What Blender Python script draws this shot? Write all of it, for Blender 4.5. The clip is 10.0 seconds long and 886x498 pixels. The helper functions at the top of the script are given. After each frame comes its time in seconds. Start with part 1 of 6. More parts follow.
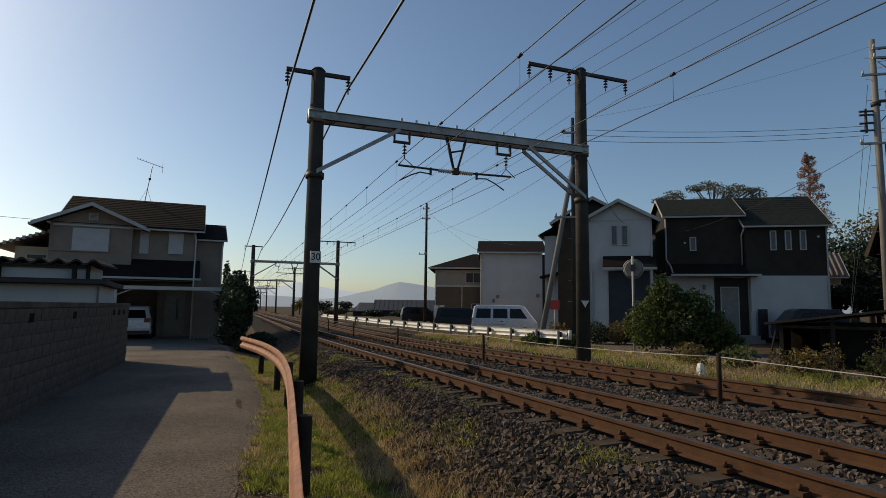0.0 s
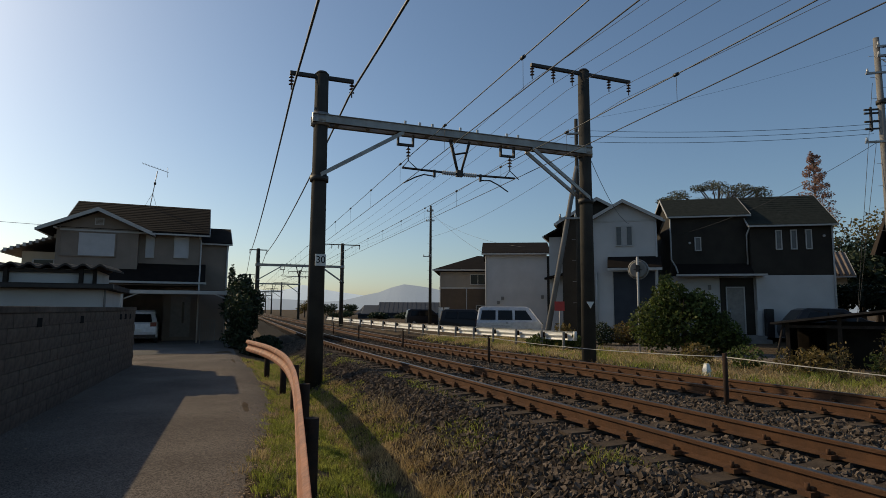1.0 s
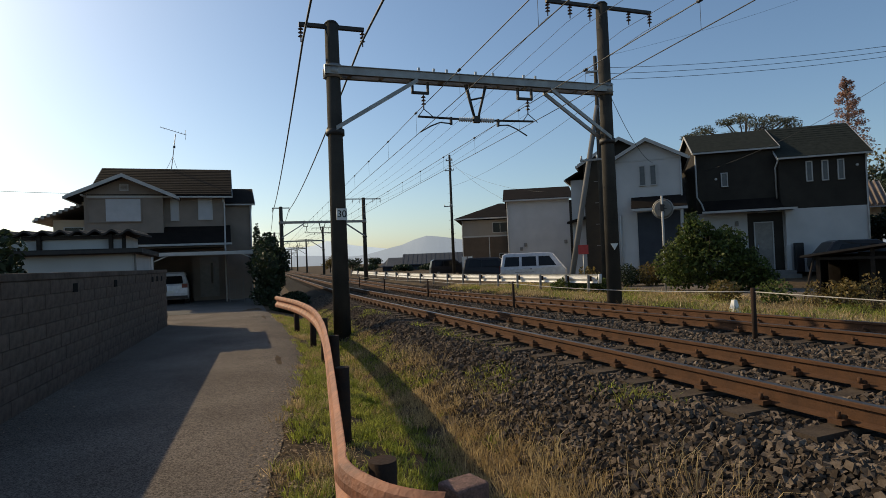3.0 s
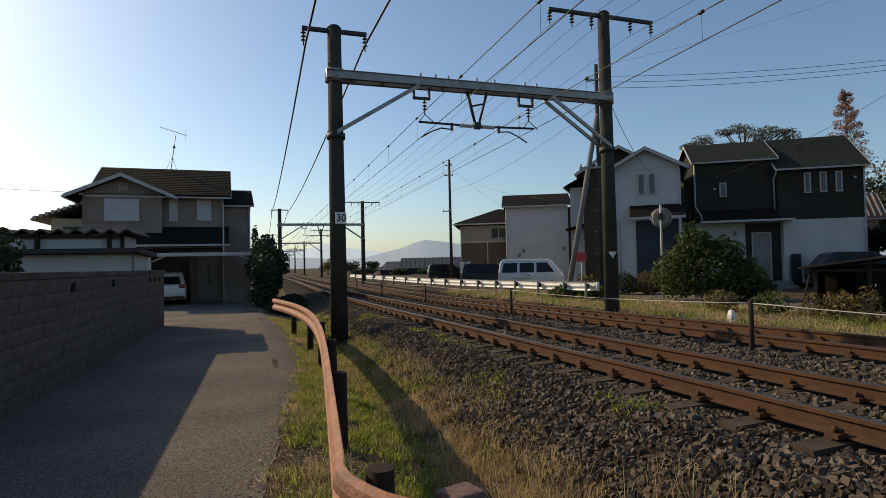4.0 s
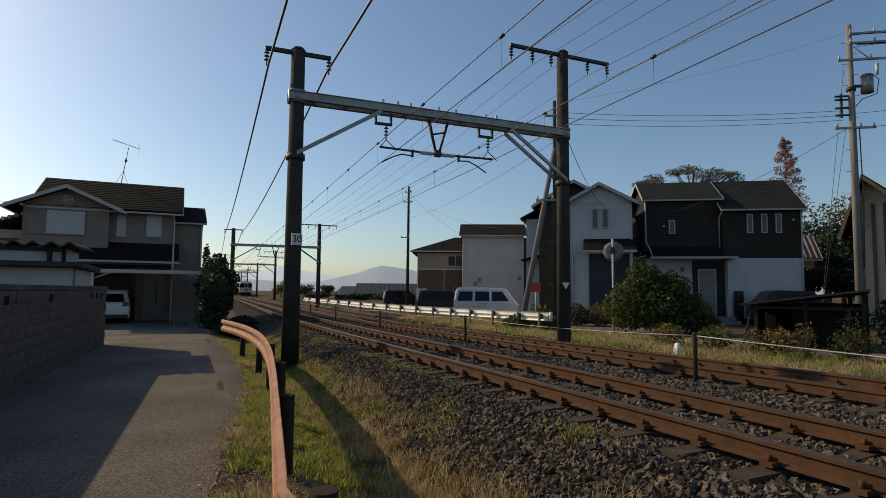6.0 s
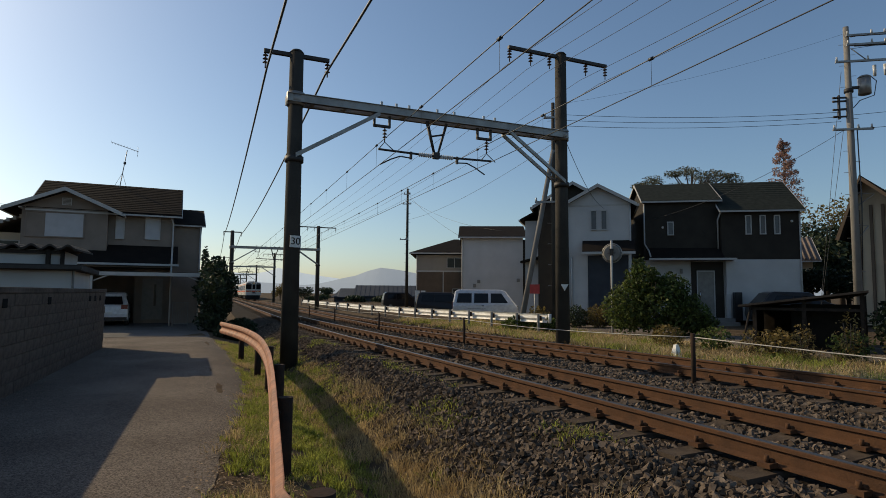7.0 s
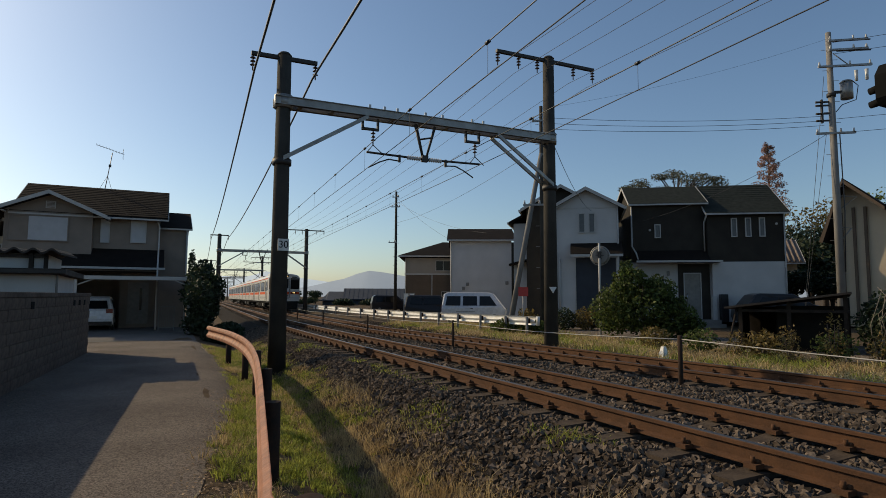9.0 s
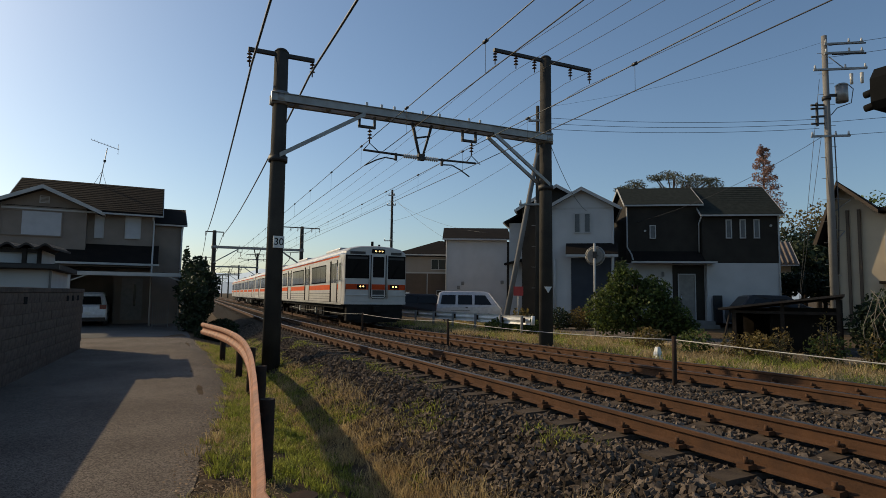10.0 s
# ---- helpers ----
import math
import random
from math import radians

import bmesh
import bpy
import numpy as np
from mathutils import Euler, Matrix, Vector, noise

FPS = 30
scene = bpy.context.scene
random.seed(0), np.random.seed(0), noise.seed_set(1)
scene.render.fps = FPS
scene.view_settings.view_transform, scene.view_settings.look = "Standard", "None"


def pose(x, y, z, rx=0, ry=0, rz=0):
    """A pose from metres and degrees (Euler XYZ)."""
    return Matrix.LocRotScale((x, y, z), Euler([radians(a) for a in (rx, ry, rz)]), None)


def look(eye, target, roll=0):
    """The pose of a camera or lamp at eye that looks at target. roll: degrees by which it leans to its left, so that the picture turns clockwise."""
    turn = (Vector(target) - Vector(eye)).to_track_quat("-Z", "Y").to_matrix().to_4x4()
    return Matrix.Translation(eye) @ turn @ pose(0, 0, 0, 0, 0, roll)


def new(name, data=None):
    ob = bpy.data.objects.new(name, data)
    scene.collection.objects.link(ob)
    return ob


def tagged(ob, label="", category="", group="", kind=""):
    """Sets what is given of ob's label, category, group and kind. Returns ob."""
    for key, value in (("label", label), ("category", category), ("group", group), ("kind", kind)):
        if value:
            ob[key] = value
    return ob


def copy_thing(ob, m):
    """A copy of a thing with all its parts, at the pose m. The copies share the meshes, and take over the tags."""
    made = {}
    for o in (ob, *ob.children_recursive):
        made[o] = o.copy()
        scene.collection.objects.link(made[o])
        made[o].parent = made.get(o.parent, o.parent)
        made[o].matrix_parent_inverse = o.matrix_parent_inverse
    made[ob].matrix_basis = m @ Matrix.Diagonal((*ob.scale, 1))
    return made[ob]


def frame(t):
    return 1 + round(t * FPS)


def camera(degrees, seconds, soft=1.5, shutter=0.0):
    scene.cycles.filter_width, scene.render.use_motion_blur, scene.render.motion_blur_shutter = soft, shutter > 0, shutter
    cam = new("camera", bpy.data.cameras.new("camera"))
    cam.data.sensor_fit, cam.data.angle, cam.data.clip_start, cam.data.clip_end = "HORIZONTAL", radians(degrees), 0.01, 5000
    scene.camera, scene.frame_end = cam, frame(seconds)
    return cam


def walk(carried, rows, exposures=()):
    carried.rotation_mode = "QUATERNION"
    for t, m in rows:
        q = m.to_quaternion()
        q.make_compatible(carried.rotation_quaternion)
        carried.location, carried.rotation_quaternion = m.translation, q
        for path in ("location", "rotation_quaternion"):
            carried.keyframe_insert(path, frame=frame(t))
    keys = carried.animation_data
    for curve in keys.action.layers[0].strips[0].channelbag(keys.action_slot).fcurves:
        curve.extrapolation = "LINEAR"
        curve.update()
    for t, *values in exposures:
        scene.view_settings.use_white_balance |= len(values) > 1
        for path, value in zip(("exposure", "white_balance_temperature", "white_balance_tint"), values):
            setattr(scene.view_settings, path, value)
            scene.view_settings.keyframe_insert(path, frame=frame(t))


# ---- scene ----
cam = camera(75.0, 10.0, soft=0.6)

PATH = [
    (0, (-0.019, -0.02, 1.684), (0.757, 1.813, 1.886), 0.7),
    (0.5, (-0.021, -0.022, 1.683), (0.749, 1.812, 1.892), 0.4),
    (1, (-0.031, -0.032, 1.682), (0.731, 1.806, 1.891), 0.3),
    (1.5, (-0.035, -0.024, 1.678), (0.698, 1.825, 1.884), 0.4),
    (2, (-0.034, -0.011, 1.694), (0.674, 1.848, 1.901), -0.3),
    (2.5, (-0.012, -0.033, 1.641), (0.663, 1.848, 1.735), -1.9),
    (3, (-0.008, -0.007, 1.655), (0.684, 1.869, 1.693), -2.3),
    (4.5, (-0.034, -0.021, 1.68), (0.687, 1.843, 1.761), -0.5),
    (5, (-0.024, -0.05, 1.642), (0.747, 1.791, 1.767), 0.2),
    (5.5, (-0.025, -0.037, 1.646), (0.803, 1.778, 1.788), 0.7),
    (7, (-0.016, -0.055, 1.647), (0.821, 1.755, 1.8), 0.4),
    (7.5, (-0.023, -0.05, 1.648), (0.814, 1.76, 1.804), 0.3),
    (8, (-0.02, -0.059, 1.657), (0.821, 1.75, 1.808), 0.3),
    (8.5, (-0.019, -0.05, 1.649), (0.846, 1.747, 1.8), 0.2),
    (9, (-0.014, -0.055, 1.651), (0.858, 1.738, 1.814), 0.2),
    (9.5, (-0.016, -0.053, 1.652), (0.868, 1.734, 1.807), 0.3),
    (10, (-0.017, -0.051, 1.649), (0.869, 1.735, 1.808), 0.7),
]
EXPOSURES = [(0, -0.10, 7150, 6), (2.0, -0.09, 7150, 6), (2.5, -0.12, 7150, 6), (3.0, 0.24, 7150, 6), (4.5, 0.27, 7150, 6), (5.5, 0.08, 7150, 6), (10, 0.08, 7150, 6)]
walk(cam, [(r[0], look(*r[1:])) for r in PATH], EXPOSURES)


# ---- world, sun, exposure ----
SUN_AZ, SUN_EL = -38.5, 29.5      # degrees; azimuth from +y towards +x
world = bpy.data.worlds.new("sky")
scene.world = world
world.use_nodes = True
wn = world.node_tree.nodes
sky = wn.new("ShaderNodeTexSky")
sky.sky_type, sky.sun_disc = "NISHITA", False
sky.sun_elevation, sky.sun_rotation = radians(SUN_EL), radians(SUN_AZ)
sky.air_density, sky.dust_density, sky.ozone_density = 1.0, 1.15, 4.6
wn["Background"].inputs["Strength"].default_value = 0.115
world.node_tree.links.new(sky.outputs[0], wn["Background"].inputs["Color"])
sun = new("sun", bpy.data.lights.new("sun", "SUN"))
sun.data.energy, sun.data.angle, sun.data.color = 3.05, radians(0.5), (1.0, 0.82, 0.58)
_e, _a = radians(SUN_EL), radians(SUN_AZ)
sun_dir = Vector((math.sin(_a) * math.cos(_e), math.cos(_a) * math.cos(_e), math.sin(_e)))
sun.matrix_world = look(sun_dir * 60, (0, 0, 0))


# ---- materials ----
def mat(name, c1, c2=None, scale=6.0, rough=0.8, metal=0.0, bump=0.0, bump_scale=40.0, fine=60.0, rand=0.0, spec=0.5, speck=0.0, speck_scale=70.0):
    m = bpy.data.materials.new(name)
    m.use_nodes = True
    n, l = m.node_tree.nodes, m.node_tree.links
    b = n["Principled BSDF"]
    b.inputs["Roughness"].default_value, b.inputs["Metallic"].default_value = rough, metal
    b.inputs["Specular IOR Level"].default_value = spec
    tc = n.new("ShaderNodeTexCoord")
    c2 = c2 or tuple(v * 0.75 for v in c1)
    big, small, mix = n.new("ShaderNodeTexNoise"), n.new("ShaderNodeTexNoise"), n.new("ShaderNodeMixRGB")
    big.inputs["Scale"].default_value, small.inputs["Scale"].default_value = scale, fine
    big.inputs["Detail"].default_value = 6
    l.new(tc.outputs["Object"], big.inputs["Vector"])
    l.new(tc.outputs["Object"], small.inputs["Vector"])
    add = n.new("ShaderNodeMath")
    add.operation = "MULTIPLY_ADD"
    add.inputs[1].default_value = 0.45
    l.new(small.outputs["Fac"], add.inputs[0])
    l.new(big.outputs["Fac"], add.inputs[2])
    ramp = n.new("ShaderNodeMapRange")
    ramp.inputs[1].default_value, ramp.inputs[2].default_value = 0.5, 0.95
    l.new(add.outputs[0], ramp.inputs[0])
    l.new(ramp.outputs[0], mix.inputs[0])
    mix.inputs[1].default_value, mix.inputs[2].default_value = (*c1, 1), (*c2, 1)
    out = mix.outputs[0]
    if speck:
        vo, mr0, mul = n.new("ShaderNodeTexVoronoi"), n.new("ShaderNodeMapRange"), n.new("ShaderNodeHueSaturation")
        sep = n.new("ShaderNodeSeparateColor")
        vo.inputs["Scale"].default_value = speck_scale
        l.new(tc.outputs["Object"], vo.inputs["Vector"])
        l.new(vo.outputs["Color"], sep.inputs[0])
        mr0.inputs[3].default_value, mr0.inputs[4].default_value = 1 - speck, 1 + speck
        l.new(sep.outputs[0], mr0.inputs[0])
        l.new(mr0.outputs[0], mul.inputs["Value"])
        l.new(out, mul.inputs["Color"])
        out = mul.outputs[0]
    if rand:
        info, hsv, mr = n.new("ShaderNodeObjectInfo"), n.new("ShaderNodeHueSaturation"), n.new("ShaderNodeMapRange")
        geo, ad = n.new("ShaderNodeNewGeometry"), n.new("ShaderNodeMath")
        ad.operation = "ADD"
        l.new(info.outputs["Random"], ad.inputs[0])
        l.new(geo.outputs["Random Per Island"], ad.inputs[1])
        fr = n.new("ShaderNodeMath")
        fr.operation = "FRACT"
        l.new(ad.outputs[0], fr.inputs[0])
        mr.inputs[3].default_value, mr.inputs[4].default_value = 1 - rand, 1 + rand
        l.new(fr.outputs[0], mr.inputs[0])
        l.new(mr.outputs[0], hsv.inputs["Value"])
        l.new(out, hsv.inputs["Color"])
        out = hsv.outputs[0]
    l.new(out, b.inputs["Base Color"])
    if bump:
        bn, bp = n.new("ShaderNodeTexNoise"), n.new("ShaderNodeBump")
        bn.inputs["Scale"].default_value, bn.inputs["Detail"].default_value = bump_scale, 4
        bp.inputs["Strength"].default_value, bp.inputs["Distance"].default_value = bump, 0.02
        l.new(tc.outputs["Object"], bn.inputs["Vector"])
        l.new(bn.outputs["Fac"], bp.inputs["Height"])
        l.new(bp.outputs[0], b.inputs["Normal"])
    return m


def leafy(name, c1, c2, rand=0.5, thin=0.45, scale=2.0):
    """Thin foliage: part of the light goes through."""
    m = mat(name, c1, c2, scale, 0.6, rand=rand, spec=0.3)
    n, l = m.node_tree.nodes, m.node_tree.links
    b, out = n["Principled BSDF"], n["Material Output"]
    tr, mx = n.new("ShaderNodeBsdfTranslucent"), n.new("ShaderNodeMixShader")
    l.new(b.inputs["Base Color"].links[0].from_socket, tr.inputs["Color"])
    mx.inputs[0].default_value = thin
    l.new(b.outputs[0], mx.inputs[1])
    l.new(tr.outputs[0], mx.inputs[2])
    l.new(mx.outputs[0], out.inputs["Surface"])
    return m


def glow(name, colour, strength):
    m = mat(name, colour)
    b = m.node_tree.nodes["Principled BSDF"]
    b.inputs["Emission Color"].default_value, b.inputs["Emission Strength"].default_value = (*colour, 1), strength
    return m


M_ASPHALT = mat("asphalt", (0.112, 0.092, 0.076), (0.195, 0.163, 0.136), 0.6, 0.95, bump=0.6, bump_scale=150, fine=90, spec=0.1, speck=0.55, speck_scale=85)
M_SOIL = mat("soil", (0.07, 0.05, 0.034), (0.125, 0.092, 0.058), 3.0, 0.95, bump=1.0, bump_scale=45, spec=0.05)
M_PAVE = mat("yard_concrete", (0.14, 0.13, 0.12), (0.10, 0.093, 0.085), 0.8, 0.95, bump=0.3, bump_scale=90, spec=0.15)
# bed far darker than its stones: shade of the gaps is in the colour
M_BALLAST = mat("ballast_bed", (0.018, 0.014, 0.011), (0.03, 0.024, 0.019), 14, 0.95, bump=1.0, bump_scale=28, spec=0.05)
M_STONE = mat("ballast_stone", (0.068, 0.050, 0.037), (0.145, 0.114, 0.089), 9, 0.95, rand=0.6, spec=0.05)
M_RUST = mat("rusty_rail", (0.105, 0.05, 0.025), (0.06, 0.031, 0.018), 5, 0.9, bump=0.2, bump_scale=60, spec=0.2)
M_RAILTOP = mat("polished_rail_head", (0.22, 0.17, 0.13), (0.14, 0.10, 0.075), 4, 0.42, metal=1.0)
M_SLEEPER = mat("sleeper_concrete", (0.10, 0.075, 0.055), (0.05, 0.038, 0.03), 6, 0.95, rand=0.2, bump=0.3, spec=0.1)
M_DARKSTEEL = mat("dark_steel", (0.03, 0.028, 0.027), (0.05, 0.042, 0.036), 8, 0.6, metal=0.3)
M_GALV = mat("galvanised_steel", (0.34, 0.335, 0.32), (0.22, 0.205, 0.19), 3, 0.5, metal=0.6)
M_POLE = mat("concrete_pole", (0.07, 0.062, 0.052), (0.035, 0.032, 0.028), 1.4, 0.95, bump=0.25, bump_scale=70, spec=0.15)
M_UPOLE = mat("utility_pole_concrete", (0.25, 0.235, 0.215), (0.17, 0.16, 0.15), 1.2, 0.9, bump=0.2, spec=0.2)
M_WIRE = mat("wire_black", (0.02, 0.02, 0.022), rough=0.5)
M_WIRE2 = mat("copper_wire", (0.035, 0.03, 0.028), rough=0.7)
M_INSUL = mat("porcelain_insulator", (0.10, 0.055, 0.04), rough=0.25)
M_INSULW = mat("white_porcelain", (0.6, 0.6, 0.58), rough=0.3)
M_ORANGE = mat("faded_orange_paint", (0.40, 0.155, 0.075), (0.15, 0.062, 0.036), 4, 0.7, bump=0.35, bump_scale=40, fine=22)
M_POST = mat("rusted_post", (0.026, 0.019, 0.016), (0.05, 0.028, 0.018), 9, 0.9, bump=0.3, spec=0.15)
M_WHITEP = mat("white_guard_paint", (0.75, 0.74, 0.71), (0.6, 0.58, 0.54), 3, 0.45)
M_BLOCK = mat("concrete_block", (0.155, 0.122, 0.10), (0.055, 0.045, 0.038), 1.1, 0.95, bump=0.6, bump_scale=70, rand=0.07, spec=0.1, fine=9)
M_MORTAR = mat("mortar", (0.085, 0.068, 0.057), rough=0.95)
M_WALLA = mat("beige_render", (0.25, 0.205, 0.17), (0.19, 0.158, 0.132), 1.4, 0.9, bump=0.15, bump_scale=80, spec=0.15)
M_WHITEWALL = mat("white_siding", (0.53, 0.515, 0.50), (0.44, 0.43, 0.42), 1.0, 0.85, bump=0.08, spec=0.2)
M_BLACKWALL = mat("black_siding", (0.05, 0.044, 0.036), (0.034, 0.03, 0.026), 1.6, 0.9, bump=0.1, spec=0.1)
M_BEIGE = mat("cream_siding", (0.50, 0.41, 0.29), (0.42, 0.34, 0.25), 1.0, 0.85, spec=0.2)
M_BROWN = mat("brown_siding", (0.13, 0.095, 0.07), (0.10, 0.075, 0.055), 2, 0.9, spec=0.15)
M_ROOF = mat("slate_roof", (0.022, 0.0175, 0.015), (0.014, 0.012, 0.011), 2, 0.95, bump=0.4, bump_scale=12, spec=0.06)
M_ROOFG = mat("green_black_slate", (0.035, 0.04, 0.034), (0.022, 0.025, 0.022), 5, 0.95, bump=0.5, bump_scale=14, spec=0.08)
M_TILE = mat("terracotta_tile", (0.17, 0.125, 0.095), (0.10, 0.075, 0.06), 3, 0.7, rand=0.25)
M_TILEG = mat("grey_clay_tile", (0.16, 0.15, 0.15), (0.10, 0.095, 0.095), 3, 0.55, rand=0.2)
M_TRIM = mat("white_trim", (0.46, 0.45, 0.43), (0.38, 0.37, 0.35), 3, 0.7, spec=0.2)
M_GLASS = mat("dark_glass", (0.012, 0.013, 0.014), rough=0.12, spec=0.3)
M_BLIND = mat("pale_shutter", (0.46, 0.46, 0.47), (0.40, 0.40, 0.41), 3, 0.7, spec=0.2)
M_GLASSG = mat("curtained_glass", (0.13, 0.135, 0.14), (0.09, 0.095, 0.10), 4, 0.2, spec=0.3)
M_GREIGE = mat("greige_siding", (0.30, 0.265, 0.225), (0.25, 0.22, 0.19), 1.0, 0.9, spec=0.15)
M_DOOR = mat("pale_door", (0.26, 0.245, 0.22), rough=0.7, spec=0.2)
M_CONC = mat("concrete", (0.24, 0.23, 0.21), (0.17, 0.16, 0.15), 3, 0.9, bump=0.2, spec=0.2)
M_RED = mat("red_sign_paint", (0.55, 0.05, 0.04), rough=0.5)
M_TYRE = mat("tyre_rubber", (0.02, 0.02, 0.02), rough=0.85)
M_CARW = mat("white_car_paint", (0.78, 0.78, 0.79), rough=0.2)
M_CARS = mat("silver_van_paint", (0.58, 0.59, 0.62), rough=0.25, metal=0.2)
M_CARD = mat("dark_car_paint", (0.02, 0.02, 0.023), rough=0.3, spec=0.3)
M_CHROME = mat("chrome", (0.6, 0.6, 0.6), rough=0.15, metal=1.0)
M_TAILR = mat("red_lens", (0.16, 0.02, 0.02), rough=0.2)
M_MIRROR = mat("mirror_silver", (0.8, 0.8, 0.82), (0.8, 0.8, 0.82), rough=0.02, metal=1.0)
M_LEAF = leafy("bush_leaf", (0.055, 0.085, 0.02), (0.11, 0.13, 0.035), 0.65, 0.42)
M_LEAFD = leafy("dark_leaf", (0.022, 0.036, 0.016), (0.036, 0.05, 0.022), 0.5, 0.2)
M_PINE = leafy("pine_needles", (0.075, 0.085, 0.06), (0.12, 0.12, 0.08), 0.4, 0.3)
M_REDLEAF = leafy("autumn_leaf", (0.36, 0.20, 0.15), (0.28, 0.17, 0.13), 0.4, 0.4)
M_AUTUMN = leafy("yellow_leaf", (0.20, 0.13, 0.04), (0.12, 0.11, 0.04), 0.5, 0.35)
M_BARK = mat("bark", (0.09, 0.065, 0.05), (0.05, 0.04, 0.032), 5, 0.95, bump=0.6)
M_GRASS = leafy("green_grass", (0.17, 0.215, 0.03), (0.37, 0.36, 0.09), 0.6, 0.55, 2.5)
M_DRY = leafy("dry_grass", (0.62, 0.48, 0.25), (0.33, 0.22, 0.10), 0.5, 0.4, 2.5)
M_LITTER = leafy("dead_leaf", (0.16, 0.10, 0.055), (0.32, 0.22, 0.12), 0.7, 0.2, 4.0)
M_TRAIN = mat("brushed_stainless", (0.52, 0.49, 0.45), (0.42, 0.39, 0.36), 2, 0.4, metal=0.4)
M_TRAINF = mat("train_front_white", (0.52, 0.50, 0.47), (0.44, 0.42, 0.39), 2, 0.4)
M_TORANGE = mat("orange_stripe", (0.72, 0.10, 0.015), rough=0.6, spec=0.1)
M_TRED = mat("deep_orange_stripe", (0.62, 0.075, 0.02), rough=0.6, spec=0.1)
M_UNDER = mat("underframe", (0.028, 0.026, 0.024), (0.016, 0.015, 0.014), 4, 0.9, spec=0.08)
M_SLATE = mat("blue_grey_sheet_roof", (0.045, 0.052, 0.065), (0.032, 0.038, 0.048), 2, 0.8, bump=0.2, spec=0.3)
M_LAMP = glow("headlamp", (1.0, 0.66, 0.25), 2.2)
M_STAIN = mat("granite", (0.30, 0.17, 0.14), (0.14, 0.085, 0.07), 30, 0.9, bump=1.0, bump_scale=120)
# distance haze is put into these hill colours and their weak emission
M_HILL = glow("far_hill_haze", (0.21, 0.245, 0.29), 0.55)
M_HILL2 = glow("farther_hill_haze", (0.34, 0.39, 0.44), 0.7)
M_WOOD = mat("weathered_wood", (0.045, 0.036, 0.03), (0.025, 0.021, 0.018), 6, 0.95, bump=0.4, spec=0.1)
M_WOODL = mat("pale_twig", (0.2, 0.17, 0.13), (0.12, 0.10, 0.08), 6, 0.9)
# near-black colour for the shade inside the shed
M_SHEDSHADE = mat("shed_interior_shade", (0.012, 0.012, 0.011), (0.02, 0.019, 0.016), 3, 0.95, bump=0.4, spec=0.05)
M_TGLASS = mat("train_window", (0.014, 0.013, 0.013), rough=0.1, spec=0.02)
# black of the window rubber, also used for shade at the door recesses
M_SEALSHADE = mat("rubber_and_recess_shade", (0.012, 0.012, 0.012), rough=0.9, spec=0.02)
M_TSKIRT = mat("grey_skirt", (0.06, 0.057, 0.054), (0.04, 0.038, 0.035), 3, 0.8)
M_TIN = mat("corrugated_tin", (0.06, 0.05, 0.044), (0.035, 0.03, 0.027), 3, 0.85, spec=0.15)
M_ROPE = mat("pale_rope", (0.42, 0.40, 0.36), rough=0.9)
M_BLACK = mat("matt_black", (0.012, 0.012, 0.012), rough=0.9, spec=0.06)
M_SIGN = mat("sign_white", (0.75, 0.74, 0.70), rough=0.5)


# ---- building helpers ----
def part(name, bm, material, parent=None, label="", smooth=False):
    me = bpy.data.meshes.new(name)
    if smooth:
        for f in bm.faces:
            f.smooth = True
    bm.to_mesh(me)
    bm.free()
    me.materials.append(material)
    ob = new(name, me)
    ob.parent = parent
    if label:
        ob["label"] = label
    return ob


def thing(name, label, category, m=None, group="", kind=""):
    ob = new(name)
    ob.matrix_world = m or Matrix()
    return tagged(ob, label, category, group, kind)


def again(name, me, parent, m):
    ob = new(name, me)
    ob.parent = parent
    ob.matrix_local = m
    return ob


def box(x0, x1, y0, y1, z0, z1, bm=None, bevel=0.0):
    bm = bm or bmesh.new()
    v = [bm.verts.new(p) for p in ((x0, y0, z0), (x1, y0, z0), (x1, y1, z0), (x0, y1, z0),
                                   (x0, y0, z1), (x1, y0, z1), (x1, y1, z1), (x0, y1, z1))]
    fs = [bm.faces.new([v[i] for i in q]) for q in ((3, 2, 1, 0), (4, 5, 6, 7), (0, 1, 5, 4), (1, 2, 6, 5), (2, 3, 7, 6), (3, 0, 4, 7))]
    if bevel:
        bmesh.ops.bevel(bm, geom=list({e for f in fs for e in f.edges}), offset=bevel, segments=2, affect="EDGES", profile=0.5)
    return bm


def rod(p, q, r, r2=None, seg=10, bm=None, caps=True):
    """A round bar from p to q, tapered from r to r2."""
    bm = bm or bmesh.new()
    p, q = Vector(p), Vector(q)
    r2 = r if r2 is None else r2
    d = (q - p).normalized()
    a = d.orthogonal().normalized()
    b = d.cross(a)
    rings = []
    for c, rr in ((p, r), (q, r2)):
        rings.append([bm.verts.new(c + (a * math.cos(2 * math.pi * k / seg) + b * math.sin(2 * math.pi * k / seg)) * rr) for k in range(seg)])
    for k in range(seg):
        f = bm.faces.new((rings[0][k], rings[0][(k + 1) % seg], rings[1][(k + 1) % seg], rings[1][k]))
        f.smooth = True
    if caps:
        bm.faces.new(rings[0][::-1])
        bm.faces.new(rings[1])
    return bm


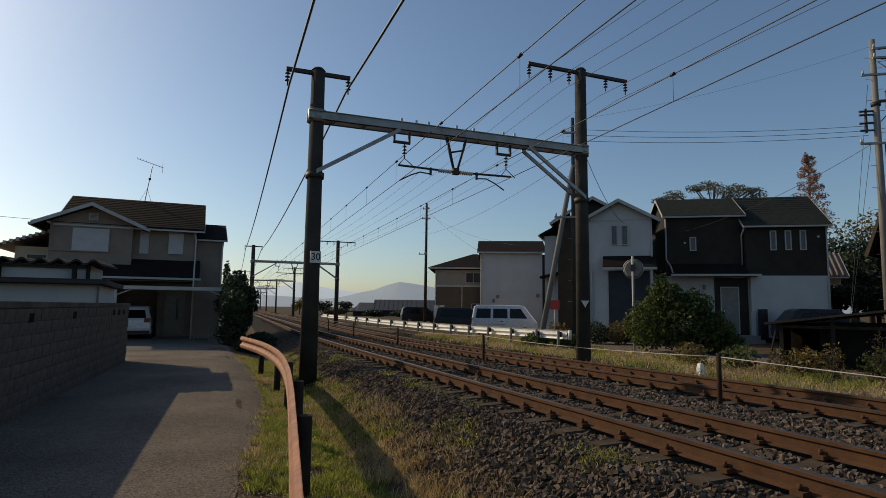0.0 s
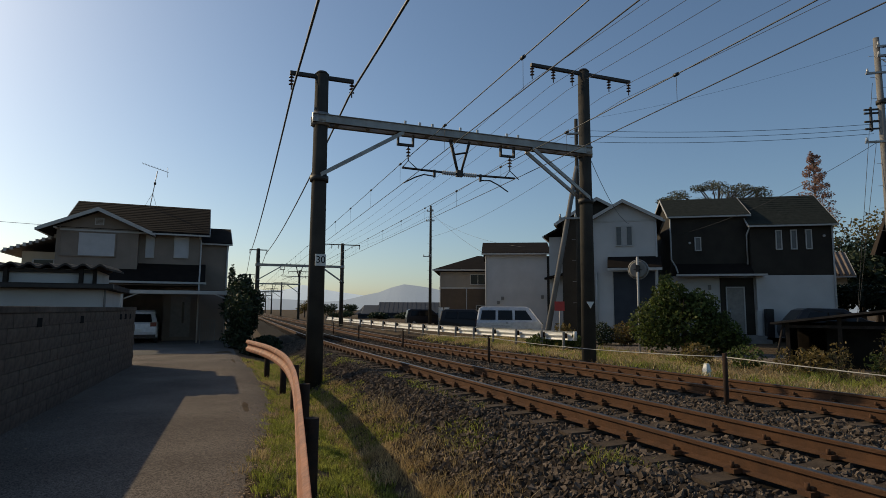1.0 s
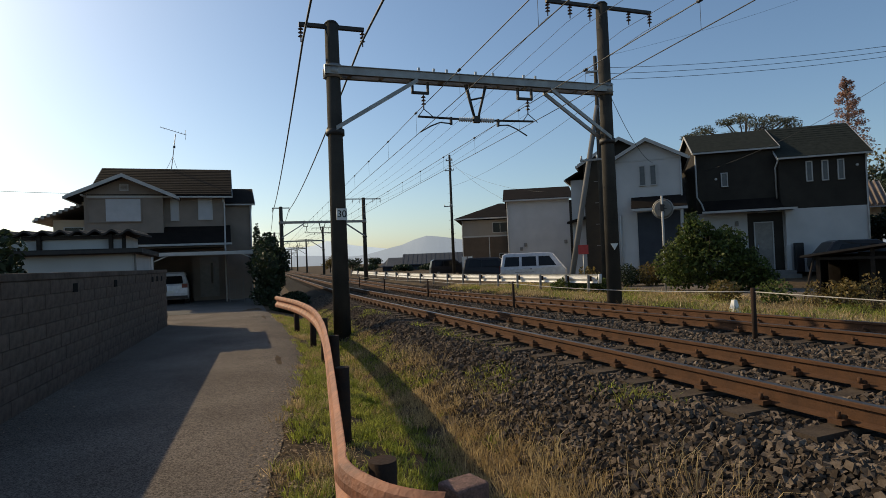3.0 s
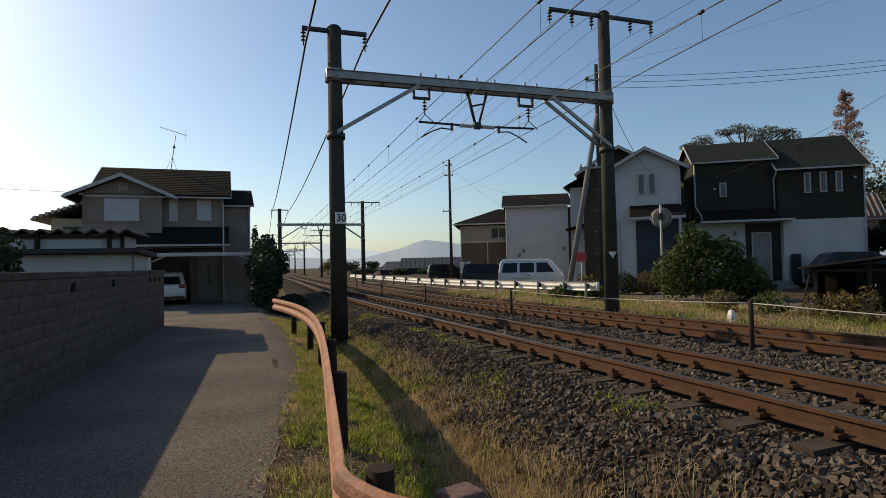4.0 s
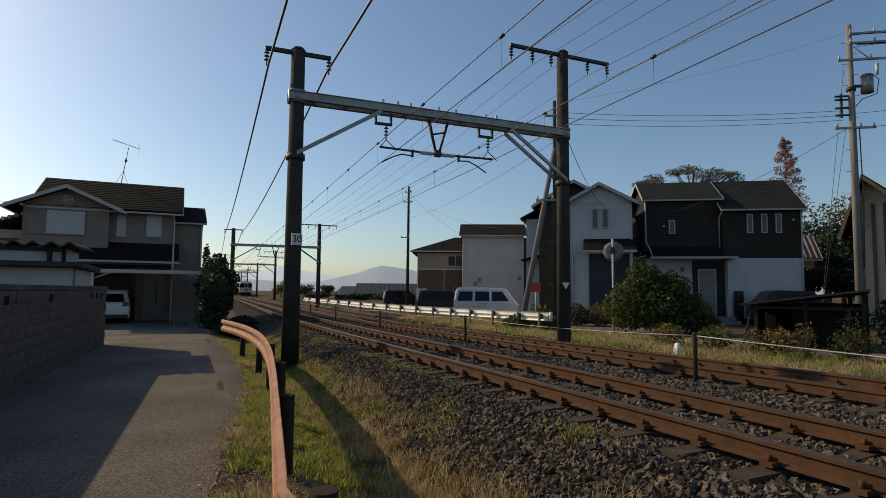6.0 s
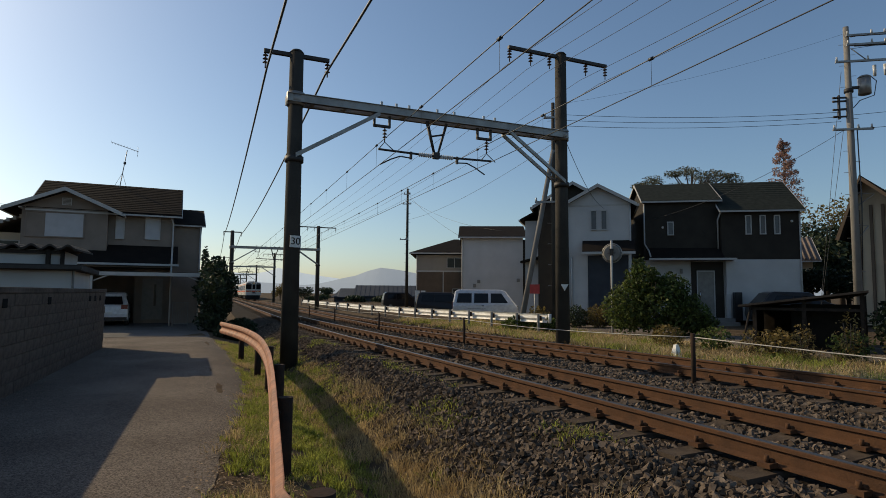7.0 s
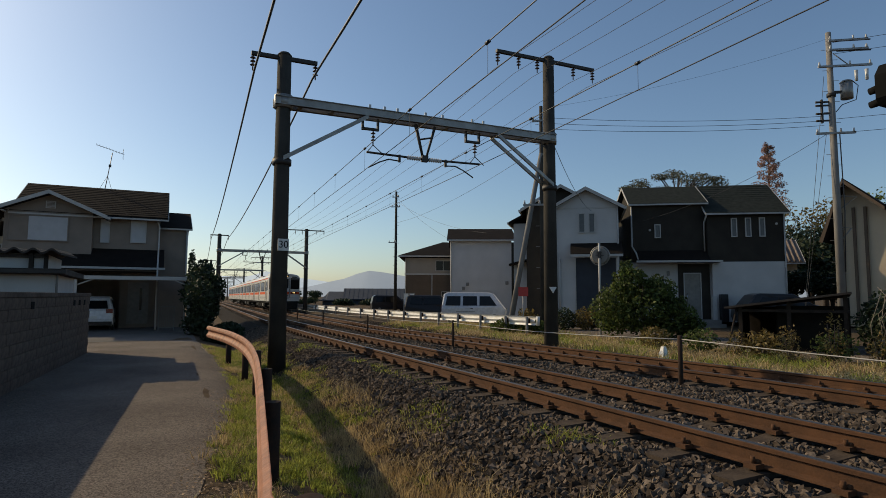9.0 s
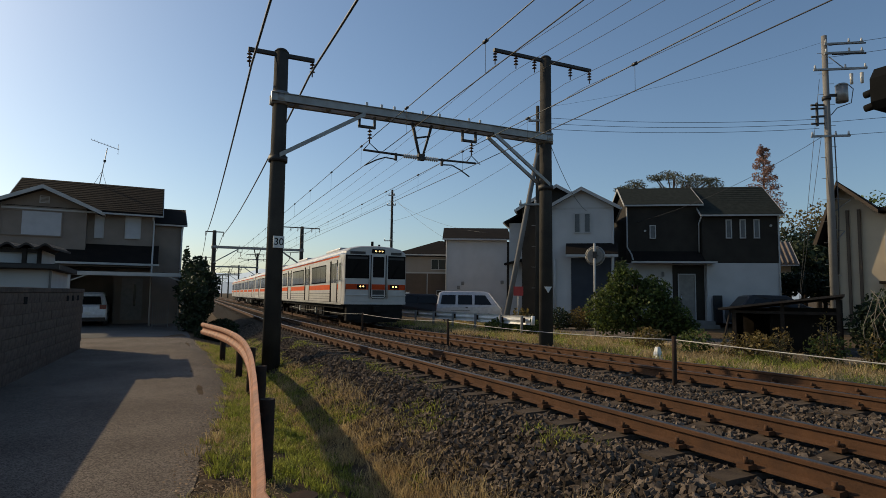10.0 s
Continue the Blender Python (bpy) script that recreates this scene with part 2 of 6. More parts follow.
def loft(sections, bm=None, closed=True, caps=True):
    """Skin between equal-sized rings of points."""
    bm = bm or bmesh.new()
    rows = [[bm.verts.new(p) for p in s] for s in sections]
    n = len(rows[0])
    for a, b in zip(rows, rows[1:]):
        for k in range(n if closed else n - 1):
            bm.faces.new((a[k], a[(k + 1) % n], b[(k + 1) % n], b[k]))
    if caps and closed:
        bm.faces.new(rows[0][::-1])
        bm.faces.new(rows[-1])
    return bm


def tube(points, r, bm=None, seg=6):
    """A round bar along points, as one skin."""
    pts = [Vector(p) for p in points]
    rings = []
    ref = (pts[1] - pts[0]).orthogonal().normalized()
    for k, p in enumerate(pts):
        d = (pts[min(k + 1, len(pts) - 1)] - pts[max(k - 1, 0)]).normalized()
        a = (ref - d * ref.dot(d)).normalized()
        ref = a
        c = d.cross(a)
        rings.append([p + (a * math.cos(2 * math.pi * j / seg) + c * math.sin(2 * math.pi * j / seg)) * r for j in range(seg)])
    bm = loft(rings, bm)
    for f in bm.faces:
        f.smooth = True
    return bm


def sag(p, q, drop, n=14):
    p, q = Vector(p), Vector(q)
    return [p.lerp(q, k / n) - Vector((0, 0, drop * 4 * (k / n) * (1 - k / n))) for k in range(n + 1)]


def sheet(xs, ys, height, name, material, **tags):
    """A height field over a grid of x and y, as one mesh."""
    verts = [(x, y, height(x, y)) for y in ys for x in xs]
    w = len(xs)
    faces = [(j * w + i, j * w + i + 1, (j + 1) * w + i + 1, (j + 1) * w + i) for j in range(len(ys) - 1) for i in range(w - 1)]
    me = bpy.data.meshes.new(name)
    me.from_pydata(verts, [], faces)
    for f in me.polygons:
        f.use_smooth = True
    me.materials.append(material)
    return tagged(new(name, me), **tags)


# ---- plan: the line of the tracks and the lie of the land ----
X1, X2 = 4.55, 8.30               # track centres abreast of the camera
GAUGE = 1.067


def bend(y):
    """How far the line has swung to the right at y."""
    if y <= 0:
        return 0.0
    return 0.055 * y * y / 60 if y < 30 else 0.825 + 0.055 * (y - 30)


def heading(y):
    return -math.degrees(math.atan(0.055 * min(max(y / 30, 0), 1)))


def ease(a, b, v):
    t = min(max((v - a) / (b - a), 0), 1)
    return t * t * (3 - 2 * t)


def fall(y):
    """Drop of the first track along the line."""
    return -0.007 * min(max(y - 5, 0), 25) - 0.0015 * min(max(y - 30, 0), 120)


def fall2(y):
    """Drop of the second track, which starts higher and falls faster."""
    return -0.0145 * min(max(y - 5, 0), 20) - 0.0018 * min(max(y - 25, 0), 120)


Z1, Z2 = 0.57, 0.49               # rail heads of the two tracks at the camera


def profile(u, y):
    """Ground height over u, the distance right of the line's datum."""
    pts = ((-1e5, 0), (0.6, 0.0), (1.3, -0.16), (1.95, -0.33), (2.35, -0.17), (3.3, 0.35), (5.7, 0.365), (6.4, 0.42), (7.1, 0.265), (9.4, 0.26),
           (10.1, 0.24), (11.0, 0.16), (13.2, 0.04), (30, 0.25), (60, 0.4), (1e5, 0.4))
    for (a, za), (b, zb) in zip(pts, pts[1:]):
        if u <= b:
            z = za + (zb - za) * (u - a) / (b - a)
            break
    if 2.4 < u < 10.6:
        k = ease(5.9, 6.9, u)
        z += (fall(y) * (1 - k) + fall2(y) * k) * ease(2.4, 3.2, u) * (1 - ease(9.6, 10.6, u))
    return z


def land(x, y):
    return profile(x - bend(y), y)


# ---- ground, road, track bed ----
def span(*pieces):
    out = []
    for a, b, step in pieces:
        out += list(np.arange(a, b, step))
    return out + [pieces[-1][1]]


xs = span((-3000, -60, 420), (-60, -4, 8), (-4, 14, 0.25), (14, 60, 2), (60, 3000, 420))
ys = span((-300, -20, 70), (-20, 40, 1.0), (40, 130, 5), (130, 400, 30), (400, 4800, 400))
sheet(xs, ys, lambda x, y: land(x, y) - 0.006 - (3.0 * ease(300, 900, y)), "ground", M_SOIL, label="open ground of dry grass and soil", category="ground", kind="structure")


def strip(name, material, left, right, ys, lift, cols, **tags):
    """A sheet that follows the land between two edges given as functions of y."""
    verts, faces = [], []
    for y in ys:
        a, b = left(y), right(y)
        for k in range(cols + 1):
            x = a + (b - a) * k / cols
            verts.append((x, y, land(x, y) + lift))
    w = cols + 1
    for j in range(len(ys) - 1):
        for i in range(cols):
            faces.append((j * w + i, j * w + i + 1, (j + 1) * w + i + 1, (j + 1) * w + i))
    me = bpy.data.meshes.new(name)
    me.from_pydata(verts, [], faces)
    me.materials.append(material)
    for f in me.polygons:
        f.use_smooth = True
    return tagged(new(name, me), **tags)


def along(pts):
    def f(y):
        for (ya, xa), (yb, xb) in zip(pts, pts[1:]):
            if y <= yb:
                t = max((y - ya) / (yb - ya), 0)
                return xa + (xb - xa) * t
        return pts[-1][1]
    return f


ROAD_R = along([(-12, -1.6), (0, -0.45), (3, -0.05), (5.6, 0.38), (9, 0.95), (12.4, 1.38), (18, 1.5), (24, 1.2), (30, 1.0)])
ROAD_L = along([(-12, -4.2), (2, -2.85), (19.6, -1.85), (24, -2.6), (30, -2.8)])
strip("road", M_ASPHALT, ROAD_L, lambda y: ROAD_R(y) + 0.07 * noise.noise(Vector((0, y * 1.7, 2))) + 0.05 * noise.noise(Vector((0, y * 5.5, 8))), span((-12, 1, 0.5), (1, 23.6, 0.12)), 0.002, 12, label="narrow worn asphalt lane", category="road", kind="structure")
strip("yard", M_PAVE, along([(23.6, -6.5), (40, -6.5)]), along([(23.6, 1.25), (40, 1.25)]), span((23.6, 40, 1.0)), 0.008, 4, label="concrete forecourt before the house", category="yard", kind="structure")
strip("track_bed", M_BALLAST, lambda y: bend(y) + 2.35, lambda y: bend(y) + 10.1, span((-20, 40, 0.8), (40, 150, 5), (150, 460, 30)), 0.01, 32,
      label="crushed stone ballast bed, darkened for the shaded gaps between stones", category="ballast", kind="structure")
strip("side_street", M_ASPHALT, lambda y: bend(y) + 15.2, lambda y: bend(y) + 19.0, span((-20, 90, 2)), 0.006, 3, label="asphalt side street behind the guard rail", category="road", kind="structure")


# ---- railway ----
def rail_mesh(x0, zt, ys, fall):
    prof = ((-0.062, -0.15), (0.062, -0.15), (0.062, -0.138), (0.010, -0.122), (0.010, -0.045), (0.033, -0.034), (0.033, -0.006), (0.027, -0.001), (-0.027, -0.001), (-0.033, -0.006), (-0.033, -0.034), (-0.010, -0.045), (-0.010, -0.122), (-0.062, -0.138))
    return loft([[(x0 + bend(y) + px, y, zt + fall(y) + pz) for px, pz in prof] for y in ys])


def track(xc, zt, label, fall):
    tr = thing("railway_track", label, "railway track", group="parallel tracks")
    ys = span((-14, 60, 1.5), (60, 160, 5), (160, 460, 15))
    for s in (-1, 1):
        x0 = xc + s * (GAUGE / 2 + 0.033)
        r = part("rail", rail_mesh(x0, zt, ys, fall), M_RUST, tr, "rust brown steel rail")
        top = loft([[(x0 + bend(y) + px, y, zt + fall(y) + pz) for px, pz in ((-0.027, -0.001), (0.027, -0.001), (0.02, 0.003), (-0.02, 0.003))] for y in ys])
        part("running_surface", top, M_RAILTOP, r, "polished running surface")
    me = sleeper_mesh
    for k in range(110):
        y = -4 + 0.62 * k
        again("sleeper", me, tr, pose(xc + bend(y), y, zt - 0.165 + fall(y), rz=heading(y)))
    bm = bmesh.new()
    for k in range(110, 420):
        y = -4 + 0.62 * k
        x = xc + bend(y)
        box(x - 1.0, x + 1.0, y - 0.1, y + 0.1, zt + fall(y) - 0.3, zt + fall(y) - 0.165, bm)
    tagged(part("sleeper_run", bm, M_SLEEPER, tr), kind="stuff")
    for k in range(60):
        y = -4 + 0.62 * k
        for s in (-1, 1):
            x = xc + bend(y) + s * (GAUGE / 2 + 0.033)
            for side in (0, 180):
                again("rail_clip", clip_mesh, tr, pose(x, y, zt - 0.15 + fall(y), rz=heading(y) + side))
    return tr


bm = bmesh.new()
loft([[(x, -0.12 if z < 0 else -w, z) for z, w in ((-0.16, 0.12),)] + [(x, 0.12, -0.16), (x, w, h), (x, -w, h)] for x, w, h in ((-1.0, 0.09, -0.01), (-0.45, 0.09, 0.0), (-0.25, 0.075, -0.02), (0.25, 0.075, -0.02), (0.45, 0.09, 0.0), (1.0, 0.09, -0.01))], bm)
sleeper_mesh = bpy.data.meshes.new("sleeper")
bm.to_mesh(sleeper_mesh)
bm.free()
sleeper_mesh.materials.append(M_SLEEPER)
bm = bmesh.new()
for s in (1,):
    box(s * 0.10 - 0.045, s * 0.10 + 0.045, -0.05, 0.05, 0.0, 0.035, bm)
    rod((s * 0.105, 0, 0.03), (s * 0.105, 0, 0.085), 0.018, seg=6, bm=bm)
    rod((s * 0.075, -0.035, 0.045), (s * 0.075, 0.035, 0.045), 0.018, seg=6, bm=bm)
clip_mesh = bpy.data.meshes.new("rail_clip")
bm.to_mesh(clip_mesh)
bm.free()
clip_mesh.materials.append(M_RUST)
track(X1, Z1, "rusty rails on concrete sleepers in dark ballast, nearer the lane", fall)
track(X2, Z2, "rusty rails on concrete sleepers in dark ballast, used by the train", fall2)


def insulator(bm, x, y, z, n=3, r=0.07):
    for k in range(n):
        zz = z - 0.08 - 0.09 * k
        rod((x, y, zz), (x, y, zz + 0.035), r, r * 0.45, seg=10, bm=bm)
    rod((x, y, z), (x, y, z - 0.12 - 0.09 * n), 0.016, seg=6, bm=bm)
    return bm


def portal(y, zl, zr, ztl, ztr, xl=2.31, xr=10.09, zbeam=6.4, ground=0.25, detail=True, label=""):
    """A steel beam on two concrete poles across both tracks."""
    o = bend(y)
    p = thing("catenary_portal", label or "overhead line portal of two dark poles and a grey steel beam", "catenary portal", pose(o, y, fall(y) * (0 if y < 20 else 1), rz=heading(y)), "catenary portals")
    for x, zt, lab in ((xl, ztl, ""), (xr, ztr, "")):
        part("pole", rod((x, 0, ground - 0.5), (x, 0, zt), 0.21, 0.165, seg=20), M_POLE, p, "dark weathered round concrete pole")
        part("pole_cap", rod((x, 0, zt - 0.02), (x, 0, zt + 0.05), 0.18, 0.12, seg=20), M_DARKSTEEL, p)
    # beam: a channel pair with a web of battens
    bm = box(xl - 0.22, xr + 0.12, -0.2, -0.15, zbeam - 0.105, zbeam + 0.105)
    box(xl - 0.22, xr + 0.12, 0.15, 0.2, zbeam - 0.105, zbeam + 0.105, bm)
    for s in (-1, 1):
        for z in (-0.105, 0.09):
            box(xl - 0.22, xr + 0.12, s * 0.175 - 0.06, s * 0.175 + 0.06, zbeam + z, zbeam + z + 0.015, bm)
    k = xl + 0.4
    while k < xr - 0.2:
        box(k - 0.05, k + 0.05, -0.15, 0.15, zbeam - 0.1, zbeam - 0.08, bm)
        box(k - 0.05, k + 0.05, -0.15, 0.15, zbeam + 0.08, zbeam + 0.1, bm)
        k += 0.8
    part("beam", bm, M_GALV, p, "grey galvanised steel beam")
    for s, x0, x1 in ((-1, xl, xl + 2.1), (1, xr, xr - 1.9)):
        for yy in (-0.2, 0.2) if s > 0 else (-0.2,):
            part("brace", loft([[(x, yy - 0.03, z - 0.055), (x, yy + 0.03, z - 0.055), (x, yy + 0.03, z + 0.055), (x, yy - 0.03, z + 0.055)] for x, z in ((x0, zbeam - 1.42), (x1, zbeam - 0.12))]), M_GALV, p, "angled flat steel brace")
        part("clamp_band", rod((x0, 0, zbeam - 1.56), (x0, 0, zbeam - 1.42), 0.225, seg=20), M_DARKSTEEL, p)
        part("clamp_band", rod((x0, 0, zbeam - 0.16), (x0, 0, zbeam + 0.16), 0.22, seg=20), M_GALV, p)
    # arms on the pole tops
    for x, zt, a, c, hangs in ((xl, ztl, -0.78, 0.80, (-0.74, 0.76)), (xr, ztr, -1.8, 1.7, (-1.76, -1.05, -0.4, 0.92, 1.66))):
        part("crossarm", box(x + a, x + c, -0.05, 0.05, zt - 0.13, zt - 0.04), M_DARKSTEEL, p)
        for h in hangs:
            part("insulator", insulator(bmesh.new(), x + h, 0, zt - 0.12), M_INSUL, p)
    # middle support: a V of angle steel carrying a bar with registration arms
    xm, zlow = 6.05, zbeam - 0.98
    part("v_support", rod((xm - 0.27, 0, zbeam - 0.1), (xm - 0.05, 0, zlow), 0.05, 0.035, seg=6), M_DARKSTEEL, p)
    part("v_support", rod((xm + 0.3, 0, zbeam - 0.1), (xm + 0.05, 0, zlow), 0.04, 0.03, seg=6), M_DARKSTEEL, p)
    part("v_tie", rod((xm - 0.14, 0, zbeam - 0.5), (xm + 0.19, 0, zbeam - 0.42), 0.025, seg=6), M_DARKSTEEL, p)
    part("v_foot", box(xm - 0.09, xm + 0.09, -0.06, 0.06, zlow - 0.12, zlow + 0.05), M_DARKSTEEL, p)
    for s, lx in ((-1, xm - 1.62), (1, xm + 1.68)):
        part("bar", rod((xm + s * 0.08, 0, zlow - 0.05), (lx, 0, zlow - 0.02), 0.03, seg=8), M_DARKSTEEL, p)
        secs = []
        for k in range(13):
            rr = 0.065 if k % 2 else 0.035
            secs.append([(xm + s * (0.12 + 0.032 * k), rr * math.cos(a * math.pi / 6), zlow - 0.05 + rr * math.sin(a * math.pi / 6)) for a in range(12)])
        bm = loft(secs)
        part("bar_insulator", bm, M_INSULW, p, "ribbed pale porcelain insulator")
        xa = xm + s * 0.62 if s > 0 else xm - 0.72
        part("drop_bracket", box(xa - 0.03, xa + 0.03, -0.03, 0.03, zlow - 0.2, zlow + 0.0), M_DARKSTEEL, p)
        pts = [(xa, 0, zlow - 0.17), (xa + s * 0.3, 0, zlow - 0.15), (xa + s * 0.55, 0, zlow - 0.25), (xa + s * 0.85, 0, zlow - 0.42)]
        part("steady_arm", tube(pts, 0.018), M_DARKSTEEL, p)
    for x in (4.52, 7.5):
        u = part("hanger_frame", box(x - 0.23, x - 0.18, -0.04, 0.04, zbeam - 0.4, zbeam - 0.1), M_DARKSTEEL, p)
        box_b = box(x - 0.23, x + 0.23, -0.04, 0.04, zbeam - 0.42, zbeam - 0.36)
        part("hanger_bar", box_b, M_DARKSTEEL, u)
        part("hanger_side", box(x + 0.18, x + 0.23, -0.04, 0.04, zbeam - 0.36, zbeam - 0.1), M_DARKSTEEL, u)
        part("hanger_insulator", insulator(bmesh.new(), x + 0.08, 0, zbeam - 0.42, 3, 0.065), M_INSUL, p)
        part("yoke", tube([(x - 0.08, 0, zbeam - 1.0), (x + 0.08, 0, zbeam - 0.8), (x + 0.36, 0, zbeam - 1.02)], 0.014), M_DARKSTEEL, p)
    # small white bird spikes along the beam
    for x in (4.45, 4.85, 5.2, 6.0, 6.5, 7.4, 7.75):
        part("white_spike", box(x - 0.03, x + 0.03, -0.2, -0.17, zbeam + 0.105, zbeam + 0.2), M_INSULW, p)
    return p


PORTALS = ((14.1, 6.355, 7.55, 8.85), (55.8, 5.95, 7.4, 8.2), (98, 6.0, 7.5, 8.2), (140, 6.0, 7.5, 8.2), (182, 6.0, 7.5, 8.2), (224, 6.0, 7.5, 8.2))
for y, zb, tl, tr_ in PORTALS:
    portal(y, 0, 0, tl, tr_, zbeam=zb)


def wire(name, pts, r, m, label):
    return tagged(part(name, tube(pts, r), m), label, "overhead wire", "overhead wires")


def flat_text(body, size, m, parent, place):
    cu = bpy.data.curves.new("sign_text", "FONT")
    cu.body, cu.size, cu.align_x, cu.align_y, cu.extrude = body, size, "CENTER", "CENTER", 0.002
    cu.materials.append(m)
    ob = new("sign_text", cu)
    ob.parent, ob.matrix_local = parent, place
    return ob


first = [o for o in bpy.data.objects if o.name == "catenary_portal"][0]
plate = part("number_plate", box(-0.13, 0.13, -0.01, 0.01, -0.14, 0.14), M_SIGN, first, "white number plate reading 30")
plate.matrix_local = pose(2.36, -0.225, 2.85, 0, 0, 8)
flat_text("30", 0.24, M_BLACK, plate, pose(0, -0.014, 0, 90, 0, 0))
tri = part("triangle_plate", loft([[(-0.11, y, 0.09), (0, y, -0.1), (0.11, y, 0.09)] for y in (-0.008, 0.008)]), M_SIGN, first, "small white triangle plate")
tri.matrix_local = pose(10.0, -0.235, 1.84, 0, 0, -25)
YS = [-27.6] + [p[0] for p in PORTALS]


def line_wire(name, x, zs, r, m, label, drop, swing=0.05, x_first=None):
    """A wire hung from portal to portal, from behind the camera on; x is its place on the nearest portal."""
    pts = []
    for k in range(len(YS) - 1):
        xa = x + bend(YS[1]) - swing * (YS[1] - YS[0]) if k == 0 else x + bend(YS[k])
        seg = sag((xa, YS[k], zs[min(k, 2)]), (x + bend(YS[k + 1]), YS[k + 1], zs[min(k + 1, 2)]), drop, 12)
        pts += seg if not pts else seg[1:]
    return wire(name, pts, r, m, label), pts


line_wire("feeder_cable", 1.62, (7.1, 7.1, 6.85), 0.026, M_WIRE, "thick black feeder cable on the lane side", 0.45)
line_wire("feeder_cable", 3.02, (7.1, 7.1, 6.85), 0.026, M_WIRE, "thick black feeder cable on the track side", 0.45, 0.045)
for x, zc, zm in ((4.42, 4.90, 5.47), (7.40, 5.16, 5.70)):
    _, low = line_wire("contact_wire", x, (zc + 0.15, zc, zc - 0.1), 0.009, M_WIRE2, "grooved copper contact wire above the rails", 0.0, 0.055)
    _, high = line_wire("messenger_wire", x, (zm - 0.05, zm, zm), 0.010, M_WIRE, "stranded steel messenger wire above the contact wire", 0.06, 0.055)
    drops = thing("dropper_wires", "thin droppers between messenger and contact wire", "overhead wire", group="overhead wires")
    for k in range(2, 34):
        part("dropper", rod(low[k], high[k], 0.0035, seg=4), M_WIRE2, drops)
        part("clamp", rod(Vector(high[k]) - Vector((0, 0.05, 0)), Vector(high[k]) + Vector((0, 0.05, 0)), 0.03, seg=6), M_WIRE, drops)
for x in (8.33, 9.04, 9.69, 11.01, 11.75):
    line_wire("feeder_wire", x, (8.4, 8.3, 7.7), 0.0065, M_WIRE2, "thin high feeder wire on brown insulators", 0.5)


# ---- houses ----
def wall(h, x0, x1, y0, y1, z0, z1, m, name="wall", label=""):
    return part(name, box(x0, x1, y0, y1, z0, z1), m, h, label)


def gable(h, x0, x1, y0, y1, ze, zr, m, axis="x", over=0.4, thick=0.14, trim=M_TRIM, name="roof", label="", offset=0.5, walls=None):
    """A pitched roof with its ridge along axis, eaves at ze, ridge at zr; walls: the material of the gable ends."""
    r = None
    if axis == "x":
        ym = y0 + (y1 - y0) * offset
        k0 = (zr - ze) / (ym - y0)
        k1 = (zr - ze) / (y1 - ym)
        a, b = x0 - over, x1 + over
        lo0, lo1 = ze - k0 * over, ze - k1 * over
        prof = [(y0 - over, lo0), (ym, zr), (y1 + over, lo1), (y1 + over, lo1 + thick), (ym, zr + thick), (y0 - over, lo0 + thick)]
        r = part(name, loft([[(x, p, q) for p, q in prof] for x in (a, b)]), m, h, label)
        for x, s in ((a - 0.03, -1), (b, 1)):
            t = [(y0 - over, lo0 - 0.0), (ym, zr - 0.0), (y1 + over, lo1 - 0.0), (y1 + over, lo1 + thick + 0.01), (ym, zr + thick + 0.01), (y0 - over, lo0 + thick + 0.01)]
            part("bargeboard", loft([[(xx, p, q) for p, q in t] for xx in (x, x + 0.03)]), trim, r)
        for yy, zz in ((y0 - over - 0.1, lo0), (y1 + over, lo1)):
            part("gutter", box(a, b, yy + 0.02, yy + 0.1, zz + 0.0, zz + 0.08), trim, r)
        if walls:
            for xx in (x0, x1 - 0.12):
                part("gable_wall", loft([[(q, y0, ze), (q, y1, ze), (q, ym, zr)] for q in (xx, xx + 0.12)]), walls, h)
    else:
        xm = x0 + (x1 - x0) * offset
        k0 = (zr - ze) / (xm - x0)
        k1 = (zr - ze) / (x1 - xm)
        a, b = y0 - over, y1 + over
        lo0, lo1 = ze - k0 * over, ze - k1 * over
        prof = [(x0 - over, lo0), (xm, zr), (x1 + over, lo1), (x1 + over, lo1 + thick), (xm, zr + thick), (x0 - over, lo0 + thick)]
        r = part(name, loft([[(p, y, q) for p, q in prof] for y in (a, b)]), m, h, label)
        for y in (a - 0.03, b):
            t = [(x0 - over, lo0 - 0.03), (xm, zr - 0.03), (x1 + over, lo1 - 0.03), (x1 + over, lo1 + thick + 0.01), (xm, zr + thick + 0.01), (x0 - over, lo0 + thick + 0.01)]
            part("bargeboard", loft([[(p, yy, q) for p, q in t] for yy in (y, y + 0.03)]), trim, r)
        for xx, zz in ((x0 - over - 0.1, lo0), (x1 + over, lo1)):
            part("gutter", box(xx, xx + 0.1, a, b, zz - 0.02, zz + 0.1), trim, r)
        if walls:
            for yy in (y0, y1 - 0.12):
                part("gable_wall", loft([[(x0, q, ze), (x1, q, ze), (xm, q, zr)] for q in (yy, yy + 0.12)]), walls, h)
    return r


